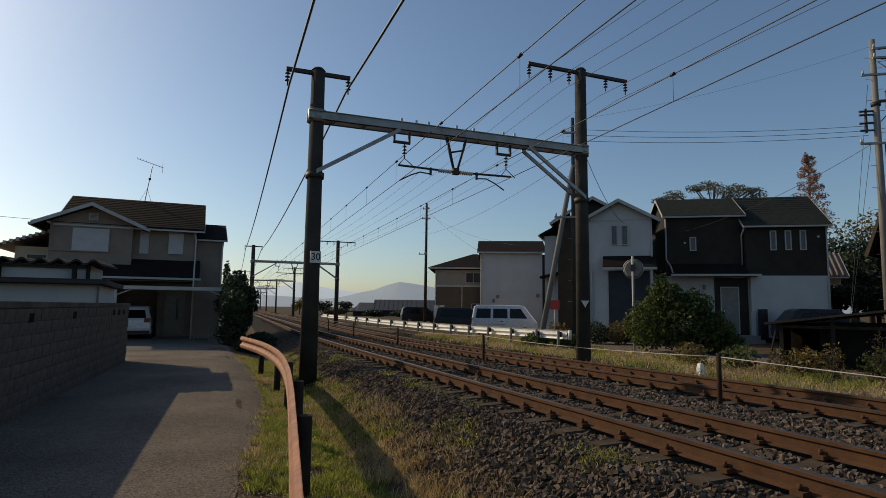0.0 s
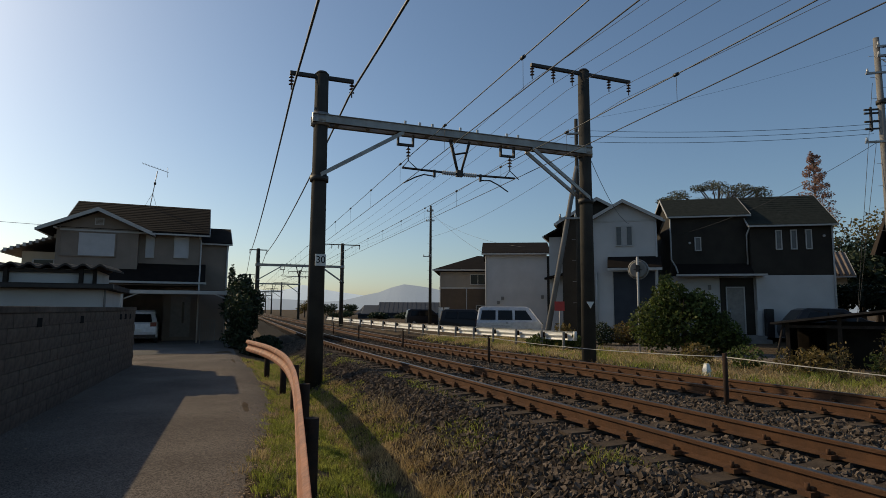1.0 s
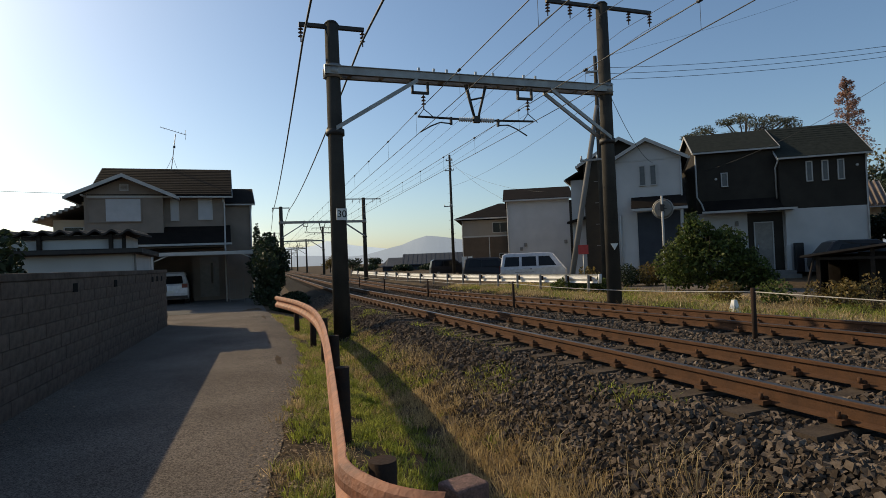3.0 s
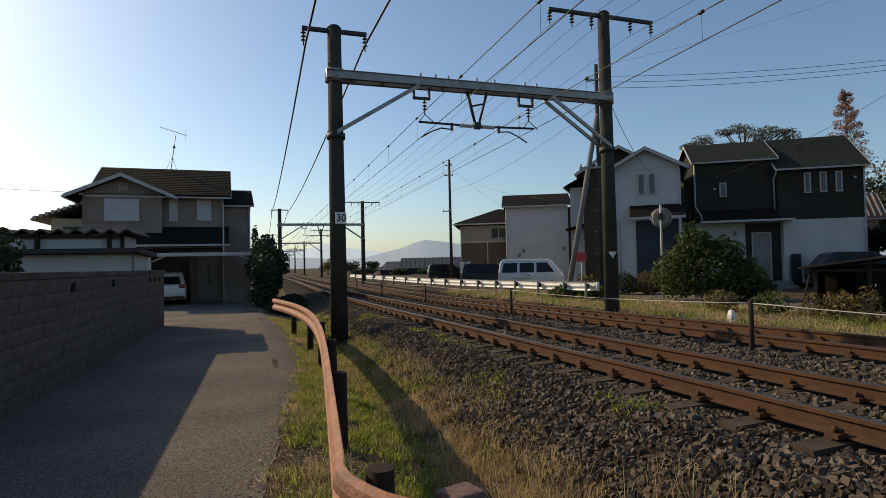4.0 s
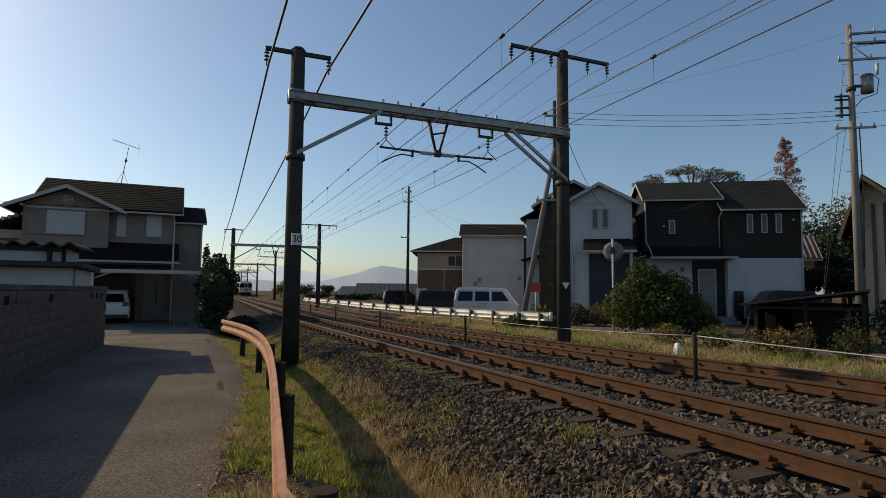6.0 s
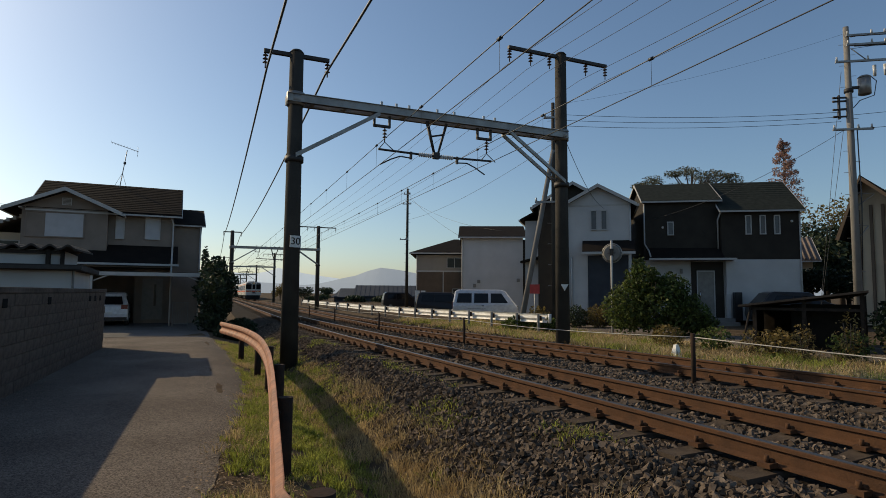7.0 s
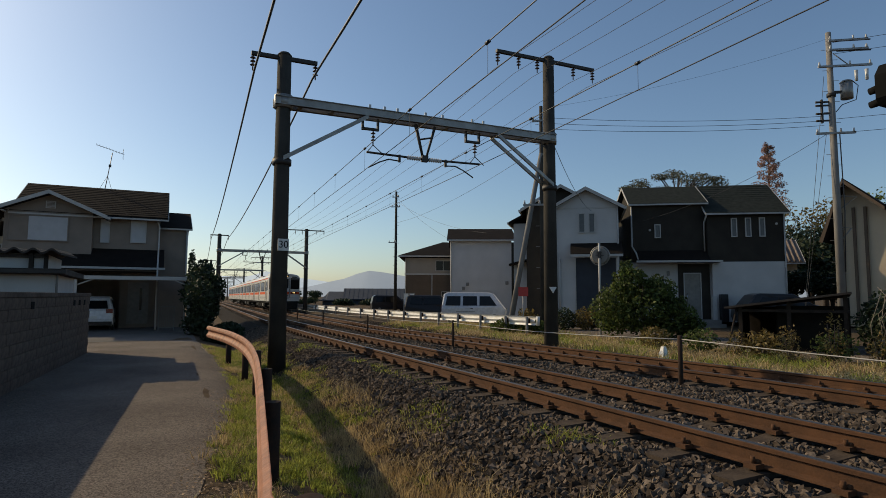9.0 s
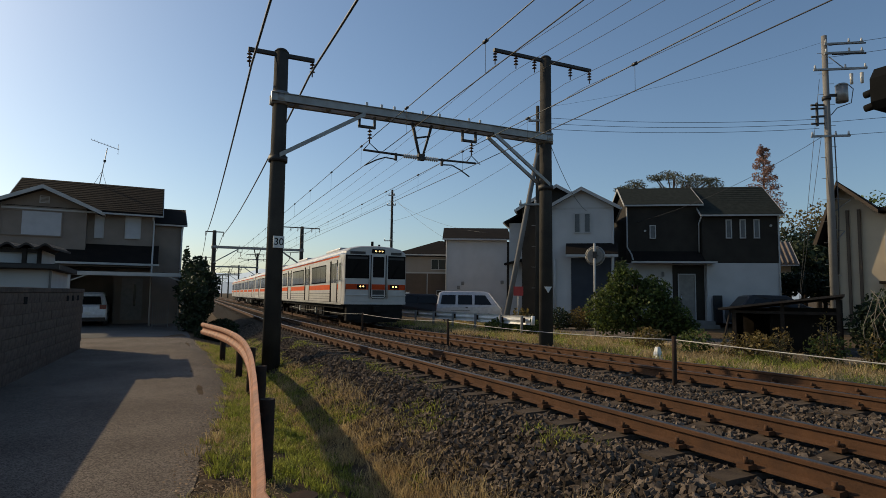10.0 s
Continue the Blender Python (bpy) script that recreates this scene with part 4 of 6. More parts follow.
def smooth_path(pts, n=6):
    out = []
    P = [Vector(p) for p in pts]
    for i in range(len(P) - 1):
        p0, p1, p2, p3 = P[max(i - 1, 0)], P[i], P[i + 1], P[min(i + 2, len(P) - 1)]
        for k in range(n):
            t = k / n
            out.append(tuple(0.5 * ((2 * p1) + (p2 - p0) * t + (2 * p0 - 5 * p1 + 4 * p2 - p3) * t * t + (3 * p1 - p0 - 3 * p2 + p3) * t ** 3)))
    out.append(tuple(P[-1]))
    return out


def lane_guard():
    g = thing("guard_rail", "faded orange guard rail curving along the lane", "guard rail")
    pts = smooth_path([(0.75, 2.13), (0.66, 2.20), (0.55, 2.36), (0.47, 2.66), (0.52, 3.05), (0.80, 5.05), (1.08, 7.1), (1.36, 9.4), (1.58, 12.0), (1.63, 14.2), (1.55, 16.2), (1.29, 18.6)], 8)
    part("beam", bent_beam(pts, lambda k: 0.40), M_ORANGE, g, "faded orange corrugated beam")
    for k in range(30, len(pts) - 2, 9):
        x, y = pts[k]
        for z in (0.48, 0.68):
            part("bolt", rod((x + 0.01, y, z), (x + 0.03, y, z), 0.012, seg=8), M_POST, g)
    for x, y in ((0.66, 2.78), (0.97, 5.6), (1.32, 8.15), (1.59, 10.9), (1.72, 13.5), (1.64, 16.2)):
        part("post", rod((x, y, land(x, y) - 0.3), (x, y, 0.69 if y < 4 else 0.66), 0.07, seg=14), M_POST, g, "dark rusted round post")


def far_guard():
    g = thing("guard_rail", "white guard rail along the side street", "guard rail")
    pts = smooth_path([(13.1, 18.7), (12.5, 23.8), (12.0, 30), (12.1, 39), (12.9, 53), (13.8, 70)], 10)
    part("beam", bent_beam(pts, lambda k: 0.53 - 0.002 * k, -1.0), M_WHITEP, g, "white corrugated beam")
    for k in range(1, len(pts), 3):
        x, y = pts[k]
        part("post", rod((x - 0.14, y, land(x, y) - 0.2), (x - 0.14, y, 0.86), 0.055), M_CONC, g)
        part("spacer", box(x - 0.09, x - 0.005, y - 0.035, y + 0.035, 0.60, 0.80), M_POST, g, "dark spacer block")
    part("end_cap", rod((13.14, 18.55, 0.53), (13.14, 18.55, 0.88), 0.07, seg=12), M_WHITEP, g)


lane_guard()
far_guard()


def granite_stone():
    s = thing("kerb_stone", "pinkish granite boundary stone in the grass", "stone", pose(1.36, 3.5, 0, 0, 0, 14))
    part("block", box(-0.135, 0.135, -0.11, 0.11, -0.45, 0.22, bevel=0.022), M_STAIN, s)


granite_stone()


def fence_panel():
    f = thing("fence_panel", "low pale mesh gate beside the house", "gate", pose(0.22, 30.0, 0.008))
    for x in (-0.3, 0.35):
        part("upright", box(x - 0.02, x + 0.02, -0.02, 0.02, 0, 1.15), M_CONC, f)
    for z in (0.12, 1.1):
        part("crossbar", box(-0.3, 0.35, -0.015, 0.015, z, z + 0.03), M_CONC, f)
    for k in range(7):
        x = -0.2 + 0.08 * k
        part("bar", box(x - 0.006, x + 0.006, -0.006, 0.006, 0.15, 1.1), M_CONC, f)


fence_panel()


# ---- trees and plants ----
def leaf_cloud(name, centre, radii, n, size, m, parent, seed, label="", shell=0.55, flat=0.0):
    """A crown of n small leaves in an uneven ellipsoid."""
    rnd = np.random.RandomState(seed)
    d = rnd.normal(size=(n, 3))
    d /= np.linalg.norm(d, axis=1)[:, None]
    rad = rnd.uniform(shell ** 3, 1, n) ** (1 / 3)
    lump = np.array([1 + 0.28 * noise.noise(Vector(v) * 2.2 + Vector((seed, 0, 0))) for v in d])
    p = d * (rad * lump)[:, None] * np.array(radii) + np.array(centre)
    a = rnd.normal(size=(n, 3))
    a /= np.linalg.norm(a, axis=1)[:, None]
    b = np.cross(a, rnd.normal(size=(n, 3)))
    b /= np.linalg.norm(b, axis=1)[:, None]
    if flat:
        b[:, 2] *= 1 - flat
        a[:, 2] *= 1 - flat
    s = size * rnd.uniform(0.6, 1.3, n)[:, None]
    v = np.concatenate([p - a * s, p + b * s * 0.5, p + a * s, p - b * s * 0.5], 1).reshape(-1, 3)
    me = bpy.data.meshes.new(name)
    me.from_pydata(v.tolist(), [], np.arange(4 * n).reshape(-1, 4).tolist())
    me.materials.append(m)
    ob = new(name, me)
    ob.parent = parent
    if label:
        ob["label"] = label
    return ob


def limbs(parent, base, top, r, n, spread, seed, m=M_BARK):
    rnd = random.Random(seed)
    part("trunk", rod(base, top, r, r * 0.45, seg=10), m, parent)
    for k in range(n):
        t = rnd.uniform(0.35, 0.95)
        p = Vector(base).lerp(Vector(top), t)
        q = p + Vector((rnd.uniform(-1, 1), rnd.uniform(-1, 1), rnd.uniform(0.2, 0.8))) * spread
        part("limb", rod(p, q, r * 0.35, r * 0.1, seg=6), m, parent)


def round_bush():
    b = thing("bush", "rounded dark green evergreen bush beside the mirror post", "bush", pose(16.98, 16.8, 0.05))
    limbs(b, (0, 0, -0.1), (-0.2, 0.1, 2.0), 0.09, 10, 0.9, 3)
    rnd = random.Random(12)
    for c, r, n in (((-0.9, 0.7, 1.1), (0.9, 0.9, 1.0), 2000), ((0.0, 0.0, 1.15), (1.1, 1.1, 1.1), 2400), ((0.75, -0.65, 0.85), (0.85, 0.85, 0.8), 1900),
                    ((-0.4, 0.4, 2.1), (0.75, 0.7, 0.7), 1300), ((0.35, -0.3, 1.9), (0.7, 0.7, 0.55), 1000), ((-0.5, 0.5, 2.75), (0.25, 0.25, 0.4), 160), ((1.15, -1.05, 0.5), (0.55, 0.55, 0.45), 600)):
        leaf_cloud("crown", c, r, n, 0.085, M_LEAF, b, rnd.randint(1, 999), shell=0.2)


def hedge():
    b = thing("hedge_tree", "dark overgrown hedge trees beside the track", "hedge", pose(1.75, 28.6, -0.05))
    limbs(b, (0, 0, -0.1), (0, 0.3, 2.6), 0.1, 12, 1.0, 9)
    rnd = random.Random(33)
    for k in range(15):
        y = rnd.uniform(-3.2, 3.5)
        x = rnd.uniform(-0.45, 0.5)
        z = rnd.uniform(0.5, 2.5)
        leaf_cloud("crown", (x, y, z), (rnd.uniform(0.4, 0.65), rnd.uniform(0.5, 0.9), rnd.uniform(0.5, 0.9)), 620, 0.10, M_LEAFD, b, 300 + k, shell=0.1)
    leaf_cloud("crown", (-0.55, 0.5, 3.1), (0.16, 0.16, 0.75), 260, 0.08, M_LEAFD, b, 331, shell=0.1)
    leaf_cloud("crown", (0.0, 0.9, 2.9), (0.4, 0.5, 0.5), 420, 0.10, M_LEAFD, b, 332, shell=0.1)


def wall_shrub():
    b = thing("shrub", "dark clipped shrub behind the block wall", "shrub", pose(-4.35, 12.4, 0))
    limbs(b, (0, 0, -0.1), (0, 0, 1.8), 0.07, 6, 0.5, 19)
    leaf_cloud("crown", (0, 0, 1.7), (0.85, 0.85, 0.95), 3200, 0.08, M_LEAFD, b, 21, shell=0.3)


def pine():
    b = thing("pine_tree", "broad flat-topped pine behind the houses", "tree", pose(41.3, 36.9, 0.9))
    part("trunk", rod((0, 0, 0), (0, 0, 9.2), 0.3, 0.18), M_BARK, b)
    rnd = random.Random(6)
    for k in range(34):
        a = rnd.uniform(0, 6.283)
        r = 5.0 * math.sqrt(rnd.random())
        q = Vector((math.cos(a) * r, math.sin(a) * r * 0.8, 11.6 - 0.05 * r * r + rnd.uniform(-0.25, 0.25)))
        mid = Vector((q.x * 0.55, q.y * 0.55, q.z - 0.9))
        part("limb", tube([(0, 0, rnd.uniform(8.0, 9.2)), mid, q], 0.05, seg=5), M_BARK, b)
        leaf_cloud("crown", q, (0.85, 0.8, 0.26), 150, 0.09, M_PINE, b, 40 + k, shell=0.1)


def red_tree():
    b = thing("conifer_tree", "tall narrow conifer with reddish autumn foliage", "tree", pose(50.2, 34.2, 0.6))
    part("trunk", rod((0, 0, 0), (0, 0, 15.0), 0.28, 0.03), M_BARK, b)
    rnd = random.Random(7)
    for k in range(90):
        z = 3.0 + 12.2 * k / 90
        r = 3.0 * (1 - (z - 2.0) / 13.8) ** 0.85 + 0.1
        a = rnd.uniform(0, 6.28)
        q = Vector((math.cos(a) * r, math.sin(a) * r, z + 0.35 * r))
        part("limb", rod((0, 0, z - 0.2), q, 0.035, 0.01, seg=4), M_BARK, b)
        leaf_cloud("crown", q * 0.72 + Vector((0, 0, z * 0.28)), (r * 0.35 + 0.1, r * 0.35 + 0.1, 0.28), 70, 0.10, M_REDLEAF, b, 100 + k, shell=0.05)


def broad_tree(x, y, z, hgt, rad, m, seed, label, n=2600, size=0.16):
    b = thing("tree", label, "tree", pose(x, y, z))
    limbs(b, (0, 0, 0), (0, 0, hgt * 0.75), hgt * 0.02 + 0.05, 9, rad * 0.8, seed)
    rnd = random.Random(seed)
    for k in range(6):
        c = (rnd.uniform(-0.6, 0.6) * rad, rnd.uniform(-0.6, 0.6) * rad, hgt * rnd.uniform(0.45, 0.85))
        leaf_cloud("crown", c, (rad * 0.6, rad * 0.6, hgt * 0.2), n // 6, size, m, b, seed * 10 + k, shell=0.2)


round_bush()
hedge()
wall_shrub()
pine()
red_tree()
broad_tree(50, 29.5, 0.4, 9.2, 3.0, M_AUTUMN, 51, "autumn tree turning yellow behind the houses")
broad_tree(46, 23.5, 0.4, 7.0, 2.6, M_LEAFD, 52, "dark broad tree behind the houses")
broad_tree(53, 26.5, 0.4, 9.5, 3.0, M_LEAF, 53, "green tree behind the houses")
for k, (x, y, hh) in enumerate(((18.2, 113, 4.0), (20.6, 117, 3.6), (23.5, 118, 3.0), (27, 112, 3.0), (20.5, 92, 1.5), (26.0, 88, 1.5), (29.5, 86, 1.5))):
    broad_tree(x, y, -0.3, hh, 1.9, M_AUTUMN if k < 2 else M_LEAFD, 60 + k, "low scrub tree beyond the line", 1100, 0.18)
for k, (x, y) in enumerate(((35.0, 21.6), (37.5, 20.4), (33.8, 19.6), (39.5, 22.5))):
    broad_tree(x, y, 0.2, 3.0, 2.2, M_LEAFD, 190 + k, "low dark tree behind the shed", 2600, 0.14)
for k, (x, y, hh) in enumerate(((46.5, 28.5, 7.5), (49.5, 27.0, 6.5), (44.0, 25.5, 5.5))):
    broad_tree(x, y, 0.3, hh, 3.0, M_LEAFD, 90 + k, "dense dark tree behind the tiled house", 3600, 0.2)


# ---- far distance ----
def ridge(name, dist, az0, az1, profile_pts, m, label, depth=500):
    """A range of hills at dist metres; heights as elevation over azimuth in degrees."""
    secs = []
    n = 90
    for k in range(n + 1):
        az = az0 + (az1 - az0) * k / n
        for (a, ea), (b, eb) in zip(profile_pts, profile_pts[1:]):
            if a <= az <= b:
                e = ea + (eb - ea) * (az - a) / (b - a)
                break
        e += 0.05 * noise.noise(Vector((az * 1.3, dist, 0))) + 0.03 * noise.noise(Vector((az * 4, dist, 5)))
        s, c = math.sin(radians(az)), math.cos(radians(az))
        z = math.tan(radians(max(e, 0.02))) * dist
        secs.append([(s * (dist - depth), c * (dist - depth), -12), (s * dist, c * dist, z), (s * (dist + depth), c * (dist + depth), -12)])
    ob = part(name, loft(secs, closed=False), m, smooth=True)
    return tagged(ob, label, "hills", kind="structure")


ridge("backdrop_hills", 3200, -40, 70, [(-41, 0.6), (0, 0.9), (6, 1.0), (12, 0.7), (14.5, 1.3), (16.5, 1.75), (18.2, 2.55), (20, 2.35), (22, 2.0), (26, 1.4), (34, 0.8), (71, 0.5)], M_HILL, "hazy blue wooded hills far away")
ridge("backdrop_mountains", 4300, -40, 70, [(-41, 0.9), (0, 1.6), (4, 1.9), (7, 1.7), (9.0, 2.35), (11, 1.9), (13, 1.6), (16, 1.2), (30, 1.0), (71, 0.8)], M_HILL2, "haze-paled mountains on the horizon")


def warehouse():
    w = thing("warehouse", "long low warehouse with a blue-grey sheet roof", "warehouse", pose(31.5, 92, -0.3, 0, 0, -20))
    wall(w, -8, 15, 0, 10, 0, 1.35, M_SLATE)

    def gable(x, eave, ridge):
        return [(x, -0.5, eave), (x, 5, ridge), (x, 10.5, eave), (x, 10.5, eave + 0.15), (x, 5, ridge + 0.2), (x, -0.5, eave + 0.15)]
    part("roof", loft([gable(-8.6, 1.1, 1.15), gable(-7.4, 1.1, 2.5), gable(-4.8, 1.1, 2.5)]), M_SLATE, w)
    part("roof", loft([gable(-4.8, 1.3, 3.05), gable(15.5, 1.3, 3.05)]), M_SLATE, w)
    for k in range(26):
        x = -4.6 + 0.78 * k
        part("roof_seam", loft([[(x + a, y, z) for a in (0.0, 0.06)] + [(x + a, y, z + 0.05) for a in (0.06, 0.0)] for y, z in ((-0.5, 1.44), (5, 3.24))]), M_SLATE, w)
    for x in (-6, -1, 4, 9):
        part("door", box(x, x + 2.2, -0.06, 0.0, 0, 1.2), M_DARKSTEEL, w, "dark shutter door")


warehouse()


# ---- loose stones and grass ----
def stones(name, n, seed, xr, yr, big):
    """Loose angular ballast stones over the track bed, as one mesh."""
    rnd = np.random.RandomState(seed)
    y = yr[0] + (yr[1] - yr[0]) * rnd.uniform(0, 1, n) ** 1.35
    u = rnd.uniform(*xr, n)
    keep, zs = [], []
    for k in range(n):
        ok = True
        for xc, zt in ((X1, Z1), (X2, Z2)):
            a = abs(u[k] - xc)
            if abs(a - GAUGE / 2 - 0.033) < 0.10:
                ok = False
            near = abs((y[k] + 4 + 0.31) % 0.62 - 0.31) < 0.11
            if a < 1.04 and near and rnd.uniform() < 0.97:
                ok = False
        if u[k] < 2.7 and rnd.uniform() > (u[k] - 2.2) / 0.5:
            ok = False
        keep.append(ok)
        zs.append(land(u[k] + bend(y[k]), y[k]))
    keep = np.array(keep)
    y, u, zs = y[keep], u[keep], np.array(zs)[keep]
    m = len(y)
    x = u + np.array([bend(v) for v in y])
    s = big * rnd.uniform(0.55, 1.25, m)
    cube = np.array([(-1, -1, -1), (1, -1, -1), (1, 1, -1), (-1, 1, -1), (-1, -1, 1), (1, -1, 1), (1, 1, 1), (-1, 1, 1)], float)
    v = cube[None] * rnd.uniform(0.35, 1.0, (m, 8, 3)) * (s[:, None, None] * rnd.uniform(0.6, 1.1, (m, 1, 3)))
    q = rnd.normal(size=(m, 4))
    q /= np.linalg.norm(q, axis=1)[:, None]
    w, a, b, c = q.T
    R = np.stack([1 - 2 * (b * b + c * c), 2 * (a * b - c * w), 2 * (a * c + b * w), 2 * (a * b + c * w), 1 - 2 * (a * a + c * c), 2 * (b * c - a * w),
                  2 * (a * c - b * w), 2 * (b * c + a * w), 1 - 2 * (a * a + b * b)], 1).reshape(m, 3, 3)
    v = np.einsum("mij,mkj->mki", R, v) + np.stack([x, y, zs + s * rnd.uniform(0.1, 0.7, m)], 1)[:, None]
    f = np.array([(3, 2, 1, 0), (4, 5, 6, 7), (0, 1, 5, 4), (1, 2, 6, 5), (2, 3, 7, 6), (3, 0, 4, 7)])
    faces = (f[None] + 8 * np.arange(m)[:, None, None]).reshape(-1, 4)
    me = bpy.data.meshes.new(name)
    me.from_pydata(v.reshape(-1, 3).tolist(), [], faces.tolist())
    me.materials.append(M_STONE)
    return tagged(new(name, me), "loose angular dark brown ballast stones", "ballast", kind="stuff")


stones("ballast_stones", 100000, 1, (2.2, 6.2), (-2.0, 28), 0.031)
stones("ballast_stones", 56000, 2, (6.0, 10.3), (-2.0, 34), 0.034)


def blades(name, n, seed, place, height, m, label, width=0.006, tuft=1, spread=0.03):
    """Curved grass blades as one mesh, in tufts of a few; place gives a random point or None."""
    rnd = random.Random(seed)
    verts, faces = [], []
    for made in range(n // tuft):
        p = place(rnd)
        if p is None:
            continue
        grow, fan = rnd.uniform(0.55, 1.35), rnd.uniform(0.5, 1.3)
        for j in range(tuft):
            ox, oy = (rnd.gauss(0, spread), rnd.gauss(0, spread)) if tuft > 1 else (0, 0)
            x, y = p[0] + ox, p[1] + oy
            z = land(x, y)
            h = height * grow * rnd.uniform(0.5, 1.15)
            a = math.atan2(oy, ox) + rnd.gauss(0, 0.7) if tuft > 1 else rnd.uniform(0, 6.283)
            lean = h * rnd.uniform(0.3, 1.5) * fan
            dx, dy = math.cos(a) * lean, math.sin(a) * lean
            w = width * rnd.uniform(0.7, 1.5)
            b = rnd.uniform(0, 6.283)
            wx, wy = math.cos(b) * w, math.sin(b) * w
            i = len(verts)
            verts += [(x - wx, y - wy, z - 0.02), (x + wx, y + wy, z - 0.02), (x + dx * 0.35 + wx * 0.7, y + dy * 0.35 + wy * 0.7, z + h * 0.6),
                      (x + dx * 0.35 - wx * 0.7, y + dy * 0.35 - wy * 0.7, z + h * 0.6), (x + dx, y + dy, z + h * rnd.uniform(0.7, 1.0))]
            faces += [(i, i + 1, i + 2, i + 3), (i + 3, i + 2, i + 4)]
    me = bpy.data.meshes.new(name)
    me.from_pydata(verts, [], faces)
    me.materials.append(m)
    return tagged(new(name, me), label, "grass", kind="stuff")


def verge(dry):
    def place(rnd):
        y = -2.5 + 24 * rnd.random() ** 1.35
        a, b = ROAD_R(y) - 0.10, 2.75 + bend(y)
        x = a + (b - a) * rnd.random()
        k = 0.8 * noise.noise(Vector((x * 1.3, y * 0.9, 3.0))) + 0.6 * noise.noise(Vector((x * 4, y * 3, 7.0)))
        u = x - bend(y)
        k += 0.95 * ease(1.75, 2.15, u) * (1 - ease(6.5, 9, y)) - 0.22 - 0.30 * ease(0.6, 0.9, u) * (1 - ease(1.6, 1.9, u)) + 0.30 * (1 - ease(0.3, 0.55, x - ROAD_R(y)))
        edge = (x - a) / 0.22
        if edge < 1 and rnd.random() > edge * (0.75 + noise.noise(Vector((x, y * 2.5, 20)))):
            return None
        if noise.noise(Vector((x * 2.2, y * 1.6, 40.0))) > 0.34 - 0.22 * (x < ROAD_R(y) + 0.5) and rnd.random() < 0.88:
            return None
        if u > 2.2 and rnd.random() < ease(2.2, 2.75, u) * 0.8 * (1 - 0.5 * ease(7, 10, y)):
            return None
        return (x, y) if (rnd.random() < 1 / (1 + math.exp(-7 * k))) == dry else None
    return place


def far_side(dry):
    def place(rnd):
        y = -2 + 32 * rnd.random()
        x = bend(y) + rnd.uniform(10.0, 15.2)
        k = noise.noise(Vector((x * 0.6, y * 0.5, 9.0))) + 0.02
        return (x, y) if (rnd.random() < 1 / (1 + math.exp(-6 * k))) == dry else None
    return place


def weeds(rnd):
    y = 2 + 16 * rnd.random()
    x = bend(y) + rnd.uniform(2.3, 3.6)
    return (x, y) if noise.noise(Vector((x * 1.5, y * 0.8, 1.0))) > 0.30 else None


def fallen_leaves():
    """Dead leaves and straw blown along the edge of the lane."""
    rnd = random.Random(77)
    verts, faces = [], []
    for k in range(7000):
        y = 2 + 18 * rnd.random() ** 1.6
        x = ROAD_R(y) + (rnd.uniform(-0.02, 0.75) if rnd.random() < 0.8 else 0.08 - abs(rnd.gauss(0, 0.16)))
        if rnd.random() < 0.02:
            x = ROAD_L(y) + 0.1 + abs(rnd.gauss(0, 0.3))
        s, a = rnd.uniform(0.008, 0.026), rnd.uniform(0, 6.283)
        z = land(x, y) + 0.012
        i = len(verts)
        for q, r in ((0, 1), (1.6, 0.5), (3.14, 1), (4.7, 0.5)):
            verts.append((x + math.cos(a + q) * s * r, y + math.sin(a + q) * s * r, z + rnd.uniform(0, 0.012)))
        faces.append((i, i + 1, i + 2, i + 3))
    me = bpy.data.meshes.new("fallen_leaves")
    me.from_pydata(verts, [], faces)
    me.materials.append(M_LITTER)
    tagged(new("fallen_leaves", me), "dead leaves and straw along the lane edge", "leaves", kind="stuff")


fallen_leaves()


def stalks(rnd):
    y = 2 + 11 * rnd.random() ** 1.3
    x = bend(y) + rnd.uniform(1.75, 2.9)
    return (x, y) if noise.noise(Vector((x * 1.6, y * 1.1, 11.0))) > 0.0 else None


blades("verge_grass", 190000, 3, verge(False), 0.085, M_GRASS, "short green verge grass beside the lane", 0.0038, 22, 0.035)
blades("dry_verge_grass", 150000, 4, verge(True), 0.115, M_DRY, "dry straw-coloured verge grass beside the ballast", 0.0028, 24, 0.045)
blades("dry_stalks", 6000, 8, stalks, 0.22, M_DRY, "long dry stalks along the ballast edge", 0.0025, 6, 0.05)
blades("trackside_grass", 30000, 5, far_side(False), 0.19, M_GRASS, "green grass strip beyond the tracks", 0.008, 12, 0.08)
blades("dry_trackside_grass", 46000, 6, far_side(True), 0.2, M_DRY, "dry straw-coloured grass strip beyond the tracks", 0.007, 14, 0.09)
blades("ballast_weeds", 26000, 7, weeds, 0.085, M_GRASS, "sparse green weeds on the ballast slope", 0.004, 14, 0.05)


def low_shrub(x, y, rx, h, m, seed, label, n=900, size=0.07):
    b = thing("shrub", label, "shrub", pose(x, y, land(x, y)))
    for k in range(5):
        a = 1.3 * k + seed
        part("stem", rod((0, 0, -0.1), (math.cos(a) * rx * 0.5, math.sin(a) * rx * 0.5, h * 0.8), 0.015, 0.005, seg=5), M_BARK, b)
    leaf_cloud("leaves", (0, 0, h * 0.5), (rx, rx, h * 0.55), n, size, m, b, seed, shell=0.1)


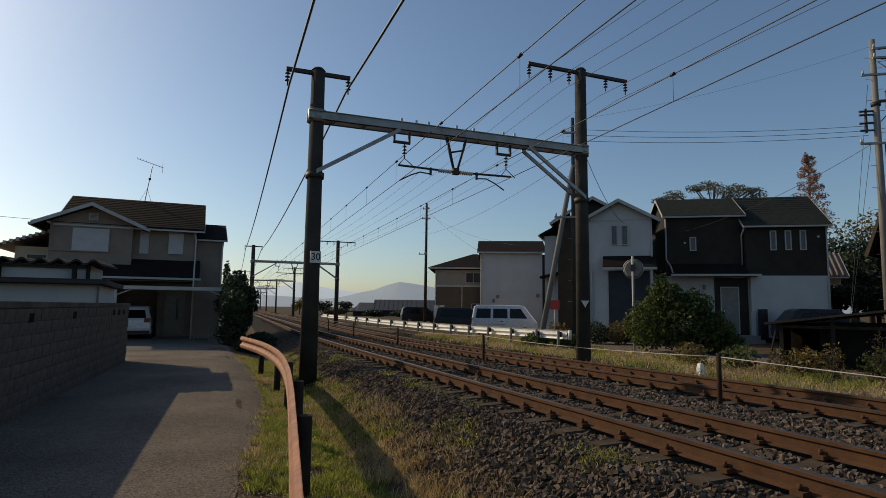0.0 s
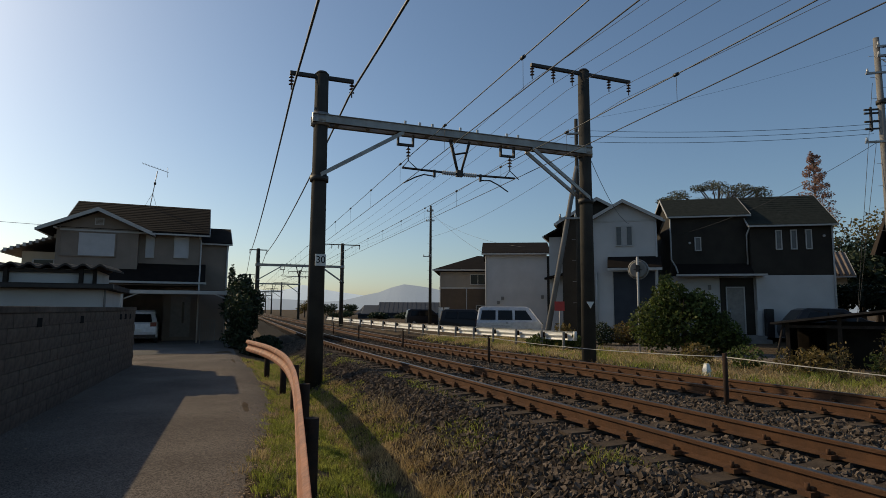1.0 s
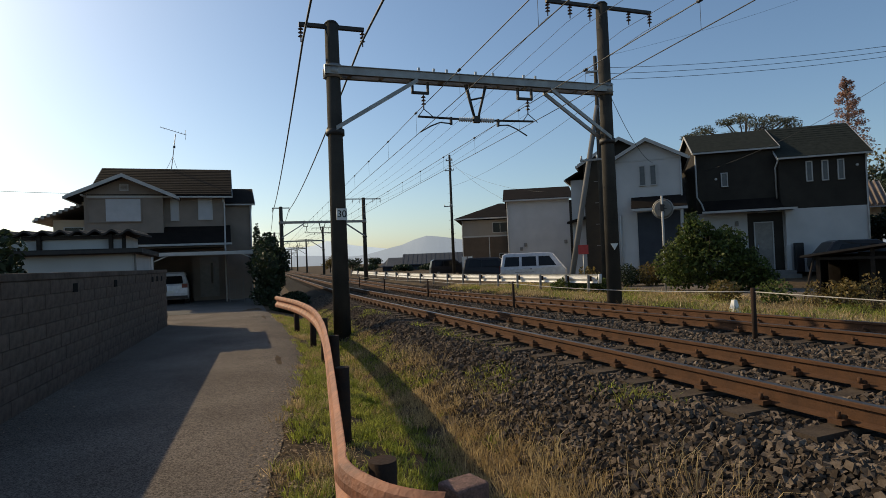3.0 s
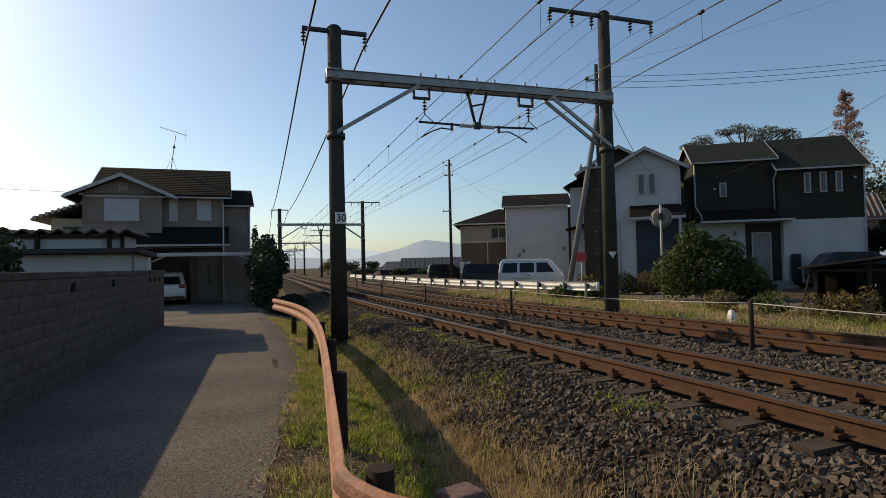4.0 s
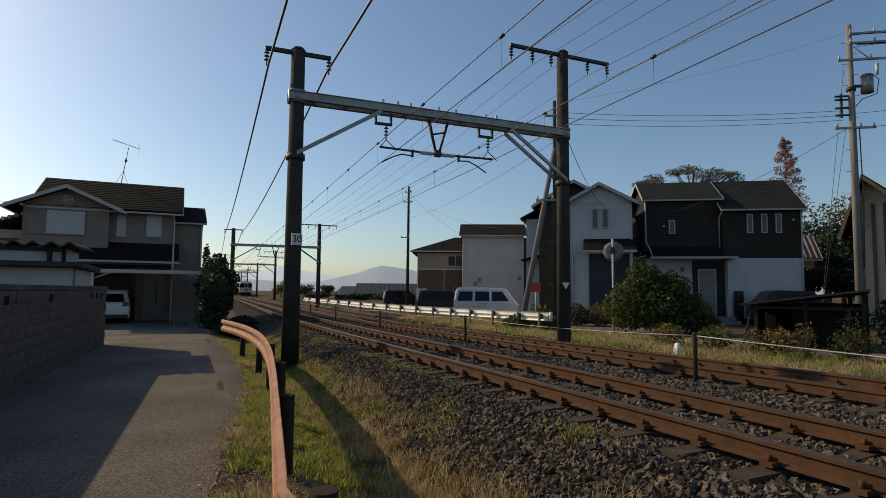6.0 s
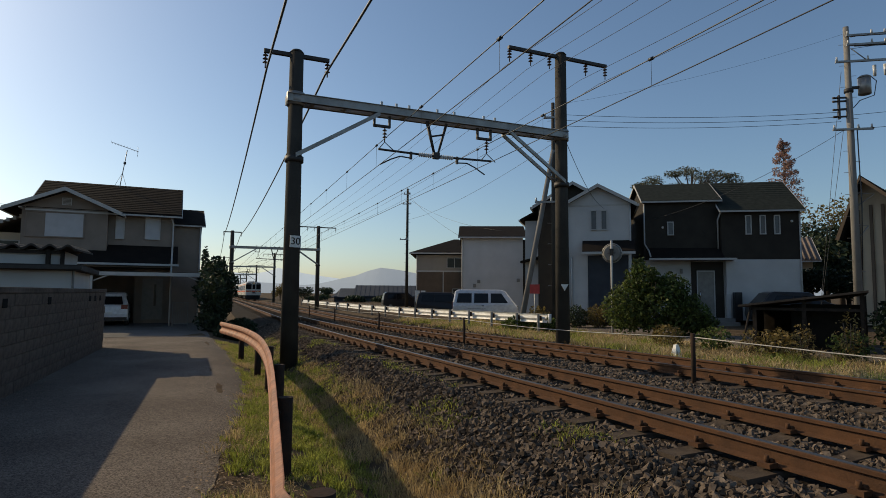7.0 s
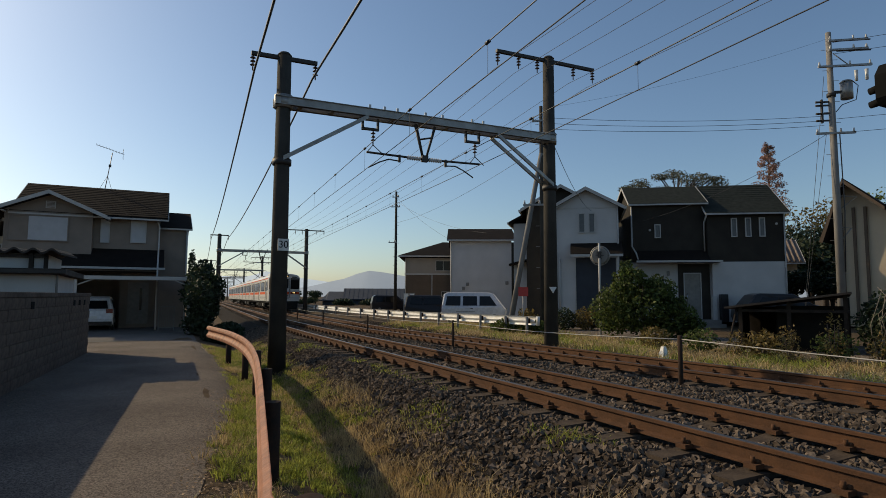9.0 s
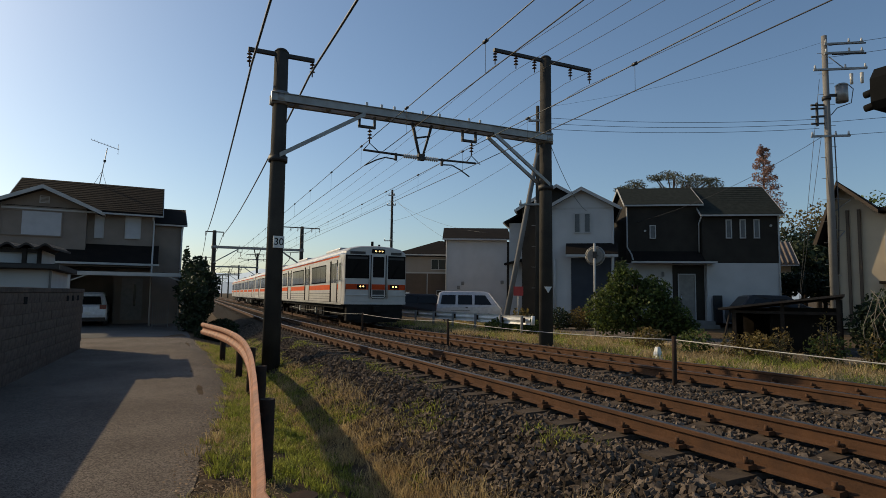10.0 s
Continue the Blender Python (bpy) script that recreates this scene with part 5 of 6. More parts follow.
# dark leaf colour on these shrubs stands in for shade on the bank
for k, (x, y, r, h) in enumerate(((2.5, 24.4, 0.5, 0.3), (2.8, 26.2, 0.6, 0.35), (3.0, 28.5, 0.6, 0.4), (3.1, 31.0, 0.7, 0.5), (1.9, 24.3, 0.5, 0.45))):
    low_shrub(x, y, r, h, M_LEAFD, 120 + k, "low undergrowth in dark leaves standing in for shade beside the hedge", 1100, 0.08)
low_shrub(13.6, 19.6, 0.55, 0.75, M_LEAF, 71, "green shrub at the end of the white guard rail")
low_shrub(12.9, 20.6, 0.6, 0.6, M_LEAF, 72, "green shrub at the end of the white guard rail")
low_shrub(15.0, 22.0, 0.5, 1.0, M_AUTUMN, 73, "dry yellow shrub beside the strut pole", 500, 0.09)
for k, (x, y) in enumerate(((17.2, 22.2), (18.0, 21.6), (18.7, 20.9))):
    low_shrub(x, y, 0.65, 1.0, M_AUTUMN if k % 2 else M_LEAFD, 74 + k, "brownish shrub before the white gable house")
for k, (x, y) in enumerate(((13.8, 11.6), (14.4, 10.2), (14.9, 8.6), (13.5, 13.0), (15.2, 7.2))):
    low_shrub(x, y, 0.5, 0.7, M_AUTUMN if k % 2 else M_LEAF, 80 + k, "scrubby weeds before the shed", 420, 0.06)


def bare_shrub():
    """A leafless shrub of crooked twigs beside the shed."""
    b = thing("bare_shrub", "leafless shrub with pale crooked branches beside the shed", "shrub", pose(16.2, 7.9, 0.3))
    rnd = random.Random(15)
    for k in range(9):
        p = Vector((rnd.uniform(-0.2, 0.2), rnd.uniform(-0.3, 0.3), 0))
        d = Vector((rnd.uniform(-0.6, 0.6), rnd.uniform(-0.6, 0.6), 1)).normalized()
        pts = [p]
        for s in range(6):
            d = (d + Vector((rnd.uniform(-0.7, 0.7), rnd.uniform(-0.7, 0.7), rnd.uniform(-0.25, 0.4)))).normalized()
            pts.append(pts[-1] + d * rnd.uniform(0.22, 0.38))
        part("branch", tube(pts, 0.009, seg=5), M_WOODL, b)


bare_shrub()
for k, (x, y, r, hh) in enumerate(((17.6, 8.6, 0.9, 1.7), (18.3, 7.3, 1.0, 1.8), (18.9, 6.0, 1.0, 1.8), (19.4, 4.6, 1.0, 1.8), (17.5, 6.4, 0.7, 1.1), (17.8, 5.0, 0.7, 1.1))):
    low_shrub(x, y, r, hh, M_LEAFD, 140 + k, "dark overgrown hedge shrub beside the shed", 2600, 0.08)
for k, (x, y, hh) in enumerate(((14.2, 9.3, 0.9), (14.5, 8.4, 1.2), (14.9, 7.6, 0.8), (14.0, 10.6, 0.7), (15.3, 6.4, 0.9))):
    low_shrub(x, y, 0.28, hh, M_AUTUMN, 160 + k, "tall seeded weeds before the shed", 260, 0.045)


# ---- vehicles ----
def wheel(parent, x, y, r=0.3, w=0.18):
    t = part("wheel", rod((x, y - w / 2, r), (x, y + w / 2, r), r, seg=20), M_TYRE, parent)
    part("rim", rod((x, y - w / 2 - 0.01, r), (x, y + w / 2 + 0.01, r), r * 0.6, seg=16), M_GALV, t)


def vehicle(name, label, m, paint, prof, width, cabin, wheels, lamps):
    """A car from its side profile (x along, z up): body, glazed cabin, wheels and lamps."""
    v = thing(name, label, "car" if name != "van" else "van", m)
    hw = width / 2
    lean = lambda z: 0.28 * max(z - 0.98, 0)
    secs = []
    for y, k in ((-hw, 0.04), (-hw + 0.06, 0.0), (hw - 0.06, 0.0), (hw, 0.04)):
        cx = sum(p[0] for p in prof) / len(prof)
        cz = sum(p[1] for p in prof) / len(prof)
        secs.append([(p[0] + (cx - p[0]) * k, y - math.copysign(lean(p[1]), y), p[1] + (cz - p[1]) * k) for p in prof])
    part("body", loft(secs), paint, v)
    for s in (-1, 1):
        for x0, x1, x2, x3, z0, z1 in cabin:
            ya, yb = s * (hw + 0.006 - lean(z0)), s * (hw + 0.006 - lean(z1))
            part("side_window", loft([[(x0, ya - d, z0), (x1, ya - d, z0), (x2, yb - d, z1), (x3, yb - d, z1)] for d in (0.0, s * 0.02)]), M_GLASS, v)
        for x in wheels:
            wheel(v, x, s * (hw - 0.08))
    for x0, x1, y0, y1, z0, z1, mm, nm in lamps:
        part(nm, box(x0, x1, y0, y1, z0, z1), mm, v)
    return v


VAN = [(k * 1.14, z) for k, z in [(0, 0.35), (0, 0.9), (0.12, 1.78), (0.3, 1.88), (2.5, 1.88), (2.75, 1.8), (3.28, 1.02), (3.4, 0.85), (3.4, 0.32), (3.0, 0.25), (0.3, 0.25)]]
vehicle("van", "silver grey small van parked behind the guard rail", pose(15.35, 31.6, 0.0, 0, 0, -32), M_CARS, VAN, 1.48,
        [(0.25, 1.15, 1.15, 0.35, 1.1, 1.66), (1.3, 2.15, 2.12, 1.3, 1.1, 1.66), (2.28, 3.3, 2.9, 2.28, 1.1, 1.66)], (0.7, 3.15),
        [(3.82, 3.9, -0.6, -0.35, 0.7, 0.95, M_CHROME, "headlight"), (3.82, 3.9, 0.35, 0.6, 0.7, 0.95, M_CHROME, "headlight"),
         (-0.02, 0.02, -0.7, -0.55, 0.75, 1.15, M_TAILR, "tail_light"), (-0.02, 0.02, 0.55, 0.7, 0.75, 1.15, M_TAILR, "tail_light"),
         (0.9, 2.0, -0.752, -0.742, 0.74, 0.76, M_DARKSTEEL, "door_rail"), (1.75, 1.9, -0.76, -0.742, 0.9, 0.95, M_DARKSTEEL, "door_handle")])
HATCH = [(0.02, 0.3), (-0.05, 0.55), (0.0, 0.92), (0.2, 1.05), (0.55, 1.5), (0.8, 1.58), (2.2, 1.56), (3.0, 1.08), (3.85, 0.9), (4.0, 0.65), (3.98, 0.28), (0.3, 0.22)]
c = vehicle("car", "white hatchback parked under the carport, rear to the lane", pose(-2.83, 31.0, 0.008, 0, 0, 92), M_CARW, HATCH, 1.7,
            [(0.6, 1.5, 1.5, 0.85, 1.0, 1.4), (1.56, 2.75, 2.15, 1.56, 1.0, 1.4)], (0.75, 3.2),
            [(-0.05, 0.06, -0.82, -0.55, 0.8, 1.0, M_TAILR, "tail_light"), (-0.05, 0.06, 0.55, 0.82, 0.8, 1.0, M_TAILR, "tail_light"),
             (-0.05, 0.02, -0.2, 0.2, 0.55, 0.68, M_SIGN, "plate"), (-0.06, 0.05, -0.8, 0.8, 0.28, 0.42, M_CARD, "bumper_trim")])
part("rear_window", loft([[(0.14, -0.62, 1.0), (0.14, 0.62, 1.0), (0.42, 0.55, 1.37), (0.42, -0.55, 1.37)], [(0.12, -0.62, 1.01), (0.12, 0.62, 1.01), (0.40, 0.55, 1.385), (0.40, -0.55, 1.385)]]), M_GLASS, c)
DARK = [(0, 0.3), (0, 0.9), (0.15, 1.6), (0.4, 1.72), (2.6, 1.7), (3.3, 1.1), (4.1, 0.95), (4.2, 0.6), (4.15, 0.3), (0.3, 0.24)]
for x, y, rz, lab in ((16.2, 39.5, -30, "dark wagon parked by the brown house"), (19.5, 57, -12, "dark wagon parked down the side street")):
    vehicle("car", lab, pose(x, y, 0.0, 0, 0, rz), M_CARD, DARK, 1.7, [(0.4, 1.3, 1.3, 0.5, 1.05, 1.55), (1.4, 3.0, 2.5, 1.4, 1.05, 1.55)], (0.75, 3.4),
            [(4.15, 4.22, -0.7, -0.4, 0.65, 0.85, M_CHROME, "headlight"), (4.15, 4.22, 0.4, 0.7, 0.65, 0.85, M_CHROME, "headlight")])
vehicle("car", "dark car parked before the dark house", pose(24.2, 18.3, 0.25, 0, 0, -35), M_CARD, HATCH, 1.7, [(0.6, 1.5, 1.5, 0.85, 1.0, 1.4), (1.56, 2.75, 2.15, 1.56, 1.0, 1.4)], (0.75, 3.2),
        [(-0.05, 0.06, -0.82, -0.55, 0.8, 1.0, M_TAILR, "tail_light")])


# ---- poles, mirror, small fixtures across the line ----
def utility_pole(x, y, z, top, r, label, arms=(), m=M_UPOLE, rz=-35):
    p = thing("utility_pole", label, "utility pole", pose(x, y, z, 0, 0, rz))
    part("shaft", rod((0, 0, -0.4), (0, 0, top), r, r * 0.62, seg=16), m, p)
    for zz, a, b in arms:
        arm = part("crossarm", box(a, b, -r - 0.09, -r + 0.0, zz - 0.04, zz + 0.04), M_GALV, p)
        for xx in (a + 0.06, (a + b) / 2 + 0.2, b - 0.06):
            part("insulator", rod((xx, -r - 0.04, zz + 0.04), (xx, -r - 0.04, zz + 0.2), 0.05, 0.03, seg=8), M_INSULW, arm)
    for k in range(int((top - 2) / 0.45)):
        s = 1 if k % 2 else -1
        part("step_bolt", rod((s * r * 0.7, 0, 2 + 0.45 * k), (s * (r + 0.14), 0, 2 + 0.45 * k), 0.010, seg=5), M_GALV, p)
    return p


up = utility_pole(25.0, 14.1, 0.2, 12.65, 0.17, "pale concrete utility pole with transformer and many arms", ((12.2, -0.1, 1.4), (11.8, -0.1, 1.4), (11.1, -0.55, 1.5), (8.25, -0.75, 0.75)))
t = part("transformer", rod((0.6, 0, 9.75), (0.6, 0, 10.45), 0.23, seg=16), M_GALV, up, "grey drum transformer")
part("lid", rod((0.6, 0, 10.45), (0.6, 0, 10.53), 0.25, 0.17, seg=16), M_GALV, t)
part("bracket", box(0.1, 0.5, -0.05, 0.05, 10.0, 10.1), M_DARKSTEEL, up)
for x, z in ((0.95, 10.92), (1.35, 10.95)):
    part("cutout_fuse", rod((x, -0.1, z), (x, -0.1, z - 0.45), 0.07, 0.055, seg=10), M_INSULW, up, "white hanging fuse cutout")
part("arm_brace", rod((0.1, -0.1, 11.7), (0.75, -0.1, 11.1), 0.02, seg=6), M_GALV, up)
for z in (12.2, 11.75):
    part("line_clamp", rod((0.2, -0.2, z), (1.5, -0.2, z - 0.02), 0.03, seg=6), M_DARKSTEEL, up)
part("lead", tube([(0.8, 0, 10.55), (1.05, 0, 10.3), (0.95, 0, 9.7), (0.4, 0, 9.5), (0.15, 0, 9.2)], 0.018), M_WIRE, up, "drooping black lead")
part("rack_strip", box(-0.42, -0.36, -0.06, 0.06, 8.75, 9.75), M_DARKSTEEL, up)
for z in (8.85, 9.15, 9.5, 9.65):
    part("rack_arm", box(-0.36, -0.1, -0.04, 0.04, z - 0.03, z + 0.03), M_DARKSTEEL, up)
    part("rack_insulator", rod((-0.62, 0, z), (-0.42, 0, z), 0.05, 0.04, seg=8), M_DARKSTEEL, up)
for z, d in ((5.6, 0.75), (4.3, 0.5)):
    part("stay_bracket", tube([(0.1, 0, z - 0.5), (d, 0, z), (0.1, 0, z + 0.05)], 0.03), M_GALV, up)
part("pole_lead", tube([(0.2, -0.1, 8.3), (0.24, -0.1, 5.0), (0.12, -0.16, 2.5)], 0.022), M_WIRE, up)
part("band", rod((0, 0, 9.85), (0, 0, 10.0), 0.17, seg=16), M_DARKSTEEL, up)
utility_pole(21.0, 54.0, 0.0, 12.2, 0.17, "tall dark utility pole beside the side street", ((11.6, -0.35, 0.35), (10.6, -0.45, 0.45), (7.0, -0.7, 0.1)), M_POLE)
lp = utility_pole(14.7, 20.4, 0.0, 10.0, 0.12, "slim pole with a leaning strut beside the portal", ((9.3, -0.4, 0.25), (8.6, -0.5, 0.2), (5.6, -0.8, 0.2)), M_POLE)
part("strut", rod((-1.55, 0.4, -0.3), (0, 0, 7.9), 0.13, 0.10, seg=12), M_UPOLE, lp, "leaning concrete strut pole")


def mirror_post():
    p = thing("traffic_mirror", "round convex traffic mirror on a white post", "traffic mirror", pose(15.75, 18.0, 0.05, 0, 0, 128))
    part("post", rod((0, 0, -0.3), (0, 0, 3.75), 0.045), M_TRIM, p)
    part("mirror_back", rod((0, -0.05, 3.25), (0, -0.12, 3.25), 0.30, 0.37, seg=28), M_CONC, p, "pale domed mirror back")
    secs = []
    for r, d in ((0.36, 0.13), (0.27, 0.15), (0.14, 0.165), (0.02, 0.17)):
        secs.append([(r * math.cos(a * math.pi / 14), -d, 3.25 + r * math.sin(a * math.pi / 14)) for a in range(28)])
    part("mirror_face", loft(secs), M_MIRROR, p, smooth=True)
    ring = [(0.38 * math.cos(a * math.pi / 14), -0.12, 3.25 + 0.38 * math.sin(a * math.pi / 14)) for a in range(29)]
    part("rim", tube(ring, 0.022), M_GALV, p)
    for a in range(6):
        c, q = math.cos(a * math.pi / 3), math.sin(a * math.pi / 3)
        part("back_rib", rod((0.05 * c, -0.035, 3.25 + 0.05 * q), (0.37 * c, -0.10, 3.25 + 0.37 * q), 0.012, seg=6), M_DARKSTEEL, p)
    part("bracket", box(-0.06, 0.06, -0.06, 0.05, 3.15, 3.42), M_DARKSTEEL, p)


mirror_post()


def rope_fence():
    f = thing("rope_fence", "rusty short posts with a pale rope between the tracks", "rope fence")
    ys = (-3.0, 5.75, 12.9, 20.2, 28.0, 36)
    top = lambda y: 1.13 + 0.6 * fall(y) + 0.4 * fall2(y)
    for y in ys:
        x = 6.42 + bend(y)
        part("post", rod((x, y, land(x, y) - 0.2), (x, y, top(y)), 0.032, seg=8), M_POST, f)
    for a, b in zip(ys, ys[1:]):
        part("rope", tube(sag((6.42 + bend(a), a, top(a) - 0.05), (6.42 + bend(b), b, top(b) - 0.05), 0.06, 10), 0.008, seg=5), M_ROPE, f)


rope_fence()


def lean_to():
    s = thing("lean_to_shed", "low dark lean-to shed with a sloping tin roof", "shed", pose(15.6, 11.8, 0.05, 0, 0, -60))
    part("roof", loft([[(x, -0.3, 1.30 + 0.14 * x), (x, 3.2, 1.22 + 0.14 * x), (x, 3.2, 1.27 + 0.14 * x), (x, -0.3, 1.36 + 0.14 * x)] for x in (-0.3, 2.85)]), M_TIN, s)
    for x in (0.1, 1.35, 2.7):
        part("post", box(x - 0.05, x + 0.05, -0.05, 0.05, -0.1, 1.29 + 0.14 * x), M_WOOD, s)
    part("back_wall", box(0, 2.8, 2.95, 3.02, -0.1, 1.28), M_WOOD, s)
    part("side_wall", box(2.72, 2.8, 0.1, 2.9, -0.1, 1.6), M_WOOD, s)
    # added dark sheets imitate the shade under the shed roof
    part("shade_cloth", box(1.0, 2.7, 0.45, 0.47, -0.1, 1.36), M_SHEDSHADE, s)
    part("shade_cloth", box(0.0, 0.02, 0.3, 2.9, -0.1, 1.28), M_SHEDSHADE, s)
    part("prop", rod((-0.25, -0.4, -0.1), (0.02, -0.1, 1.3), 0.03), M_WOOD, s)
    part("beam", box(0, 2.8, -0.06, 0.06, 1.17, 1.25), M_WOOD, s)


lean_to()


def marker():
    m = thing("marker_stone", "small white pointed boundary marker in the grass", "marker", pose(10.75, 10.1, 0.18))
    part("stone", loft([[(-0.13, -0.1, -0.1), (0.13, -0.1, -0.1), (0.13, 0.1, -0.1), (-0.13, 0.1, -0.1)], [(-0.04, -0.04, 0.3), (0.04, -0.04, 0.3), (0.04, 0.04, 0.3), (-0.04, 0.04, 0.3)]]), M_SIGN, m)


marker()


def rail_signal():
    """Colour-light signal that faces the oncoming train."""
    s = thing("railway_signal", "black railway signal head with hooded lamps on a steel mast", "railway signal", pose(11.0, 5.2, 0.1))
    part("mast", rod((0.1, -0.3, -0.3), (0.1, -0.3, 5.2), 0.07, seg=14), M_GALV, s)
    ring = ((-0.2, 4.78), (0.2, 4.78), (0.3, 4.9), (0.3, 5.3), (0.15, 5.5), (-0.15, 5.5), (-0.3, 5.3), (-0.3, 4.9))
    part("backplate", loft([[(a, y, b) for a, b in ring] for y in (-0.25, 0.1)]), M_BLACK, s)
    for z in (4.93, 5.17):
        part("hood", rod((0, 0.1, z), (0, 0.34, z - 0.03), 0.075, 0.06, seg=16), M_BLACK, s)
    part("ladder", tube([(0.25, -0.45, -0.2), (0.25, -0.45, 4.8)], 0.015), M_GALV, s)


rail_signal()


def service_wire(p, q, drop, label="thin black service wire between poles", r=0.009):
    return tagged(part("service_wire", tube(sag(p, q, drop), r), M_WIRE), label, "overhead wire", "overhead wires")


for k in range(3):
    service_wire((14.85, 20.2, 9.45 - 0.25 * k), (24.75, 14.3, 9.25 - 0.2 * k), 0.18)
for k, z in enumerate((12.4, 11.9, 9.1, 8.5)):
    service_wire((25.1, 14.0, z), (37, -6, z + 0.3), 0.4)
service_wire((21.0, 54.0, 11.6), (18.8, 37.6, 5.8), 0.3)
service_wire((21.0, 54.0, 11.2), (21.5, 36.0, 6.2), 0.6)
service_wire((21.0, 54.0, 9.0), (14.7, 20.4, 8.2), 0.5)
service_wire((10.4, 13.9, 6.4), (19.6, 22.9, 6.0), 0.4)
service_wire((24.9, 14.3, 8.5), (22.6, 22.7, 5.6), 0.4)
service_wire((25.0, 14.1, 12.6), (14.7, 20.4, 9.9), 0.3, r=0.004)
service_wire((-6.9, 31.6, 5.5), (-26, 20, 6.6), 0.5)
service_wire((24.9, 14.3, 8.6), (24.1, 15.2, 0.2), 0.0)
service_wire((24.9, 14.3, 11.0), (23.8, 15.0, 0.2), 0.0)
board = thing("notice_board", "red square sign on a thin post", "sign", pose(13.5, 20.1, 0.0, 0, 0, -33))
part("post", rod((0, 0, -0.2), (0, 0, 2.0), 0.025), M_GALV, board)
part("panel", box(-0.2, 0.2, -0.03, -0.01, 1.66, 2.04), M_RED, board, "plain red panel")
board = thing("notice_board", "two white notice panels on a low frame", "sign", pose(17.3, 41.5, 0.0, 0, 0, -25))
for x in (-0.42, 0.02):
    part("panel", box(x, x + 0.36, -0.02, 0.0, 1.0, 1.85), M_SIGN, board)
for x in (-0.45, 0.4):
    part("leg", box(x, x + 0.04, 0.0, 0.04, -0.1, 1.9), M_GALV, board)


# ---- train ----
CAR_L, PITCH = 19.6, 20.0
HALF = 1.47
SIDE = [(-HALF, 0.98), (-HALF, 3.2), (-HALF + 0.06, 3.36), (-HALF + 0.25, 3.5), (-0.75, 3.6), (0, 3.64)]
RING = SIDE + [(-x, z) for x, z in reversed(SIDE[:-1])]


def train_car(cab):
    """One steel coach; its front end is at y = 0 and its body runs to +y. The origin is at the rail head under the front."""
    c = thing("train_car", "stainless commuter train car with orange stripes" + (" and a white driving cab" if cab else ""), "train car", group="train cars")
    part("body", loft([[(x, y, z) for x, z in RING] for y in (0.35 if cab else 0.0, CAR_L)]), M_TRAIN, c)
    for s in (-1, 1):
        x = s * HALF
        a, b = sorted((x, x + s * 0.006))
        part("waist_stripe", box(a, b, 0.4, CAR_L, 1.63, 1.88), M_TORANGE, c, "broad orange waist stripe")
        part("upper_stripe", box(a, b, 0.9, CAR_L, 3.11, 3.19), M_TORANGE, c, "thin orange stripe under the roof")
        for k in range(4):
            part("rib", box(a, b, 0.9, CAR_L, 1.05 + 0.13 * k, 1.068 + 0.13 * k), M_TSKIRT, c)
        a, b = sorted((x, x + s * 0.012))
        for y in ((1.25, 8.15, 14.8) if cab else (1.8, 8.15, 14.5)):
            d = part("door", box(a, b, y, y + 1.3, 1.08, 2.98), M_TRAIN, c, "steel sliding door")
            for yy in (y + 0.14, y + 0.70):
                q0, q1 = sorted((x + s * 0.012, x + s * 0.018))
                part("door_window", box(q0, q1, yy, yy + 0.46, 1.95, 2.86), M_TGLASS, d)
            q0, q1 = sorted((x + s * 0.012, x + s * 0.02))
            # black strips painted for the shadow of the door recess
            part("door_edge", box(q0, q1, y - 0.06, y + 0.04, 1.05, 2.99), M_SEALSHADE, d)
            part("door_edge", box(q0, q1, y + 1.16, y + 1.46, 1.05, 2.99), M_SEALSHADE, d)
        wins = ((3.7, 3.75), (10.0, 4.2), (16.8, 2.1)) if cab else ((0.3, 1.2), (3.7, 3.9), (10.0, 3.9), (16.3, 2.9))
        for y, w in wins:
            f0, f1 = sorted((x, x + s * 0.008))
            sw = part("side_window", box(a, b, y + 0.07, y + w - 0.07, 2.03, 2.82), M_TGLASS, c)
            part("window_seal", box(f0, f1, y, y + w, 1.97, 2.88), M_SEALSHADE, sw)
            g0, g1 = sorted((x + s * 0.012, x + s * 0.016))
            for k in range(1, max(2, int(w / 1.2))):
                yy = y + w * k / max(2, int(w / 1.2))
                part("window_bar", box(g0, g1, yy - 0.025, yy + 0.025, 2.03, 2.82), M_TSKIRT, sw)
        if cab:
            part("cab_door", box(a, b, 0.42, 1.0, 1.1, 3.0), M_TRAINF, c)
            part("cab_window", box(a - 0.004, b + 0.004, 0.5, 0.85, 2.05, 2.85), M_TGLASS, c)
            part("door_handrail", rod((x + s * 0.04, 1.06, 1.2), (x + s * 0.04, 1.06, 2.7), 0.018, seg=6), M_CHROME, c)
    part("roof_walk", box(-0.25, 0.25, 2.0, CAR_L - 1.5, 3.64, 3.69), M_GALV, c)
    for s in (-1, 1):
        for k in range(6):
            yy = 5.2 + 1.7 * k
            a, b = sorted((s * 1.2, s * 1.3))
            part("cable_box", box(a, b, yy, yy + 0.35, 0.42, 0.72), M_GALV if k % 3 == 1 else M_UNDER, c)
        a, b = sorted((s * HALF, s * (HALF + 0.01)))
        part("sill_band", box(a, b, 0.4, CAR_L, 0.95, 1.02), M_GALV, c)
    for y in (5.2, 14.4):
        part("air_conditioner", box(-0.85, 0.85, y - 1.6, y + 1.6, 3.58, 3.78, bevel=0.08), M_TRAIN, c)
    part("underframe", box(-1.32, 1.32, 0.6, CAR_L - 0.1, 0.78, 0.95), M_UNDER, c)
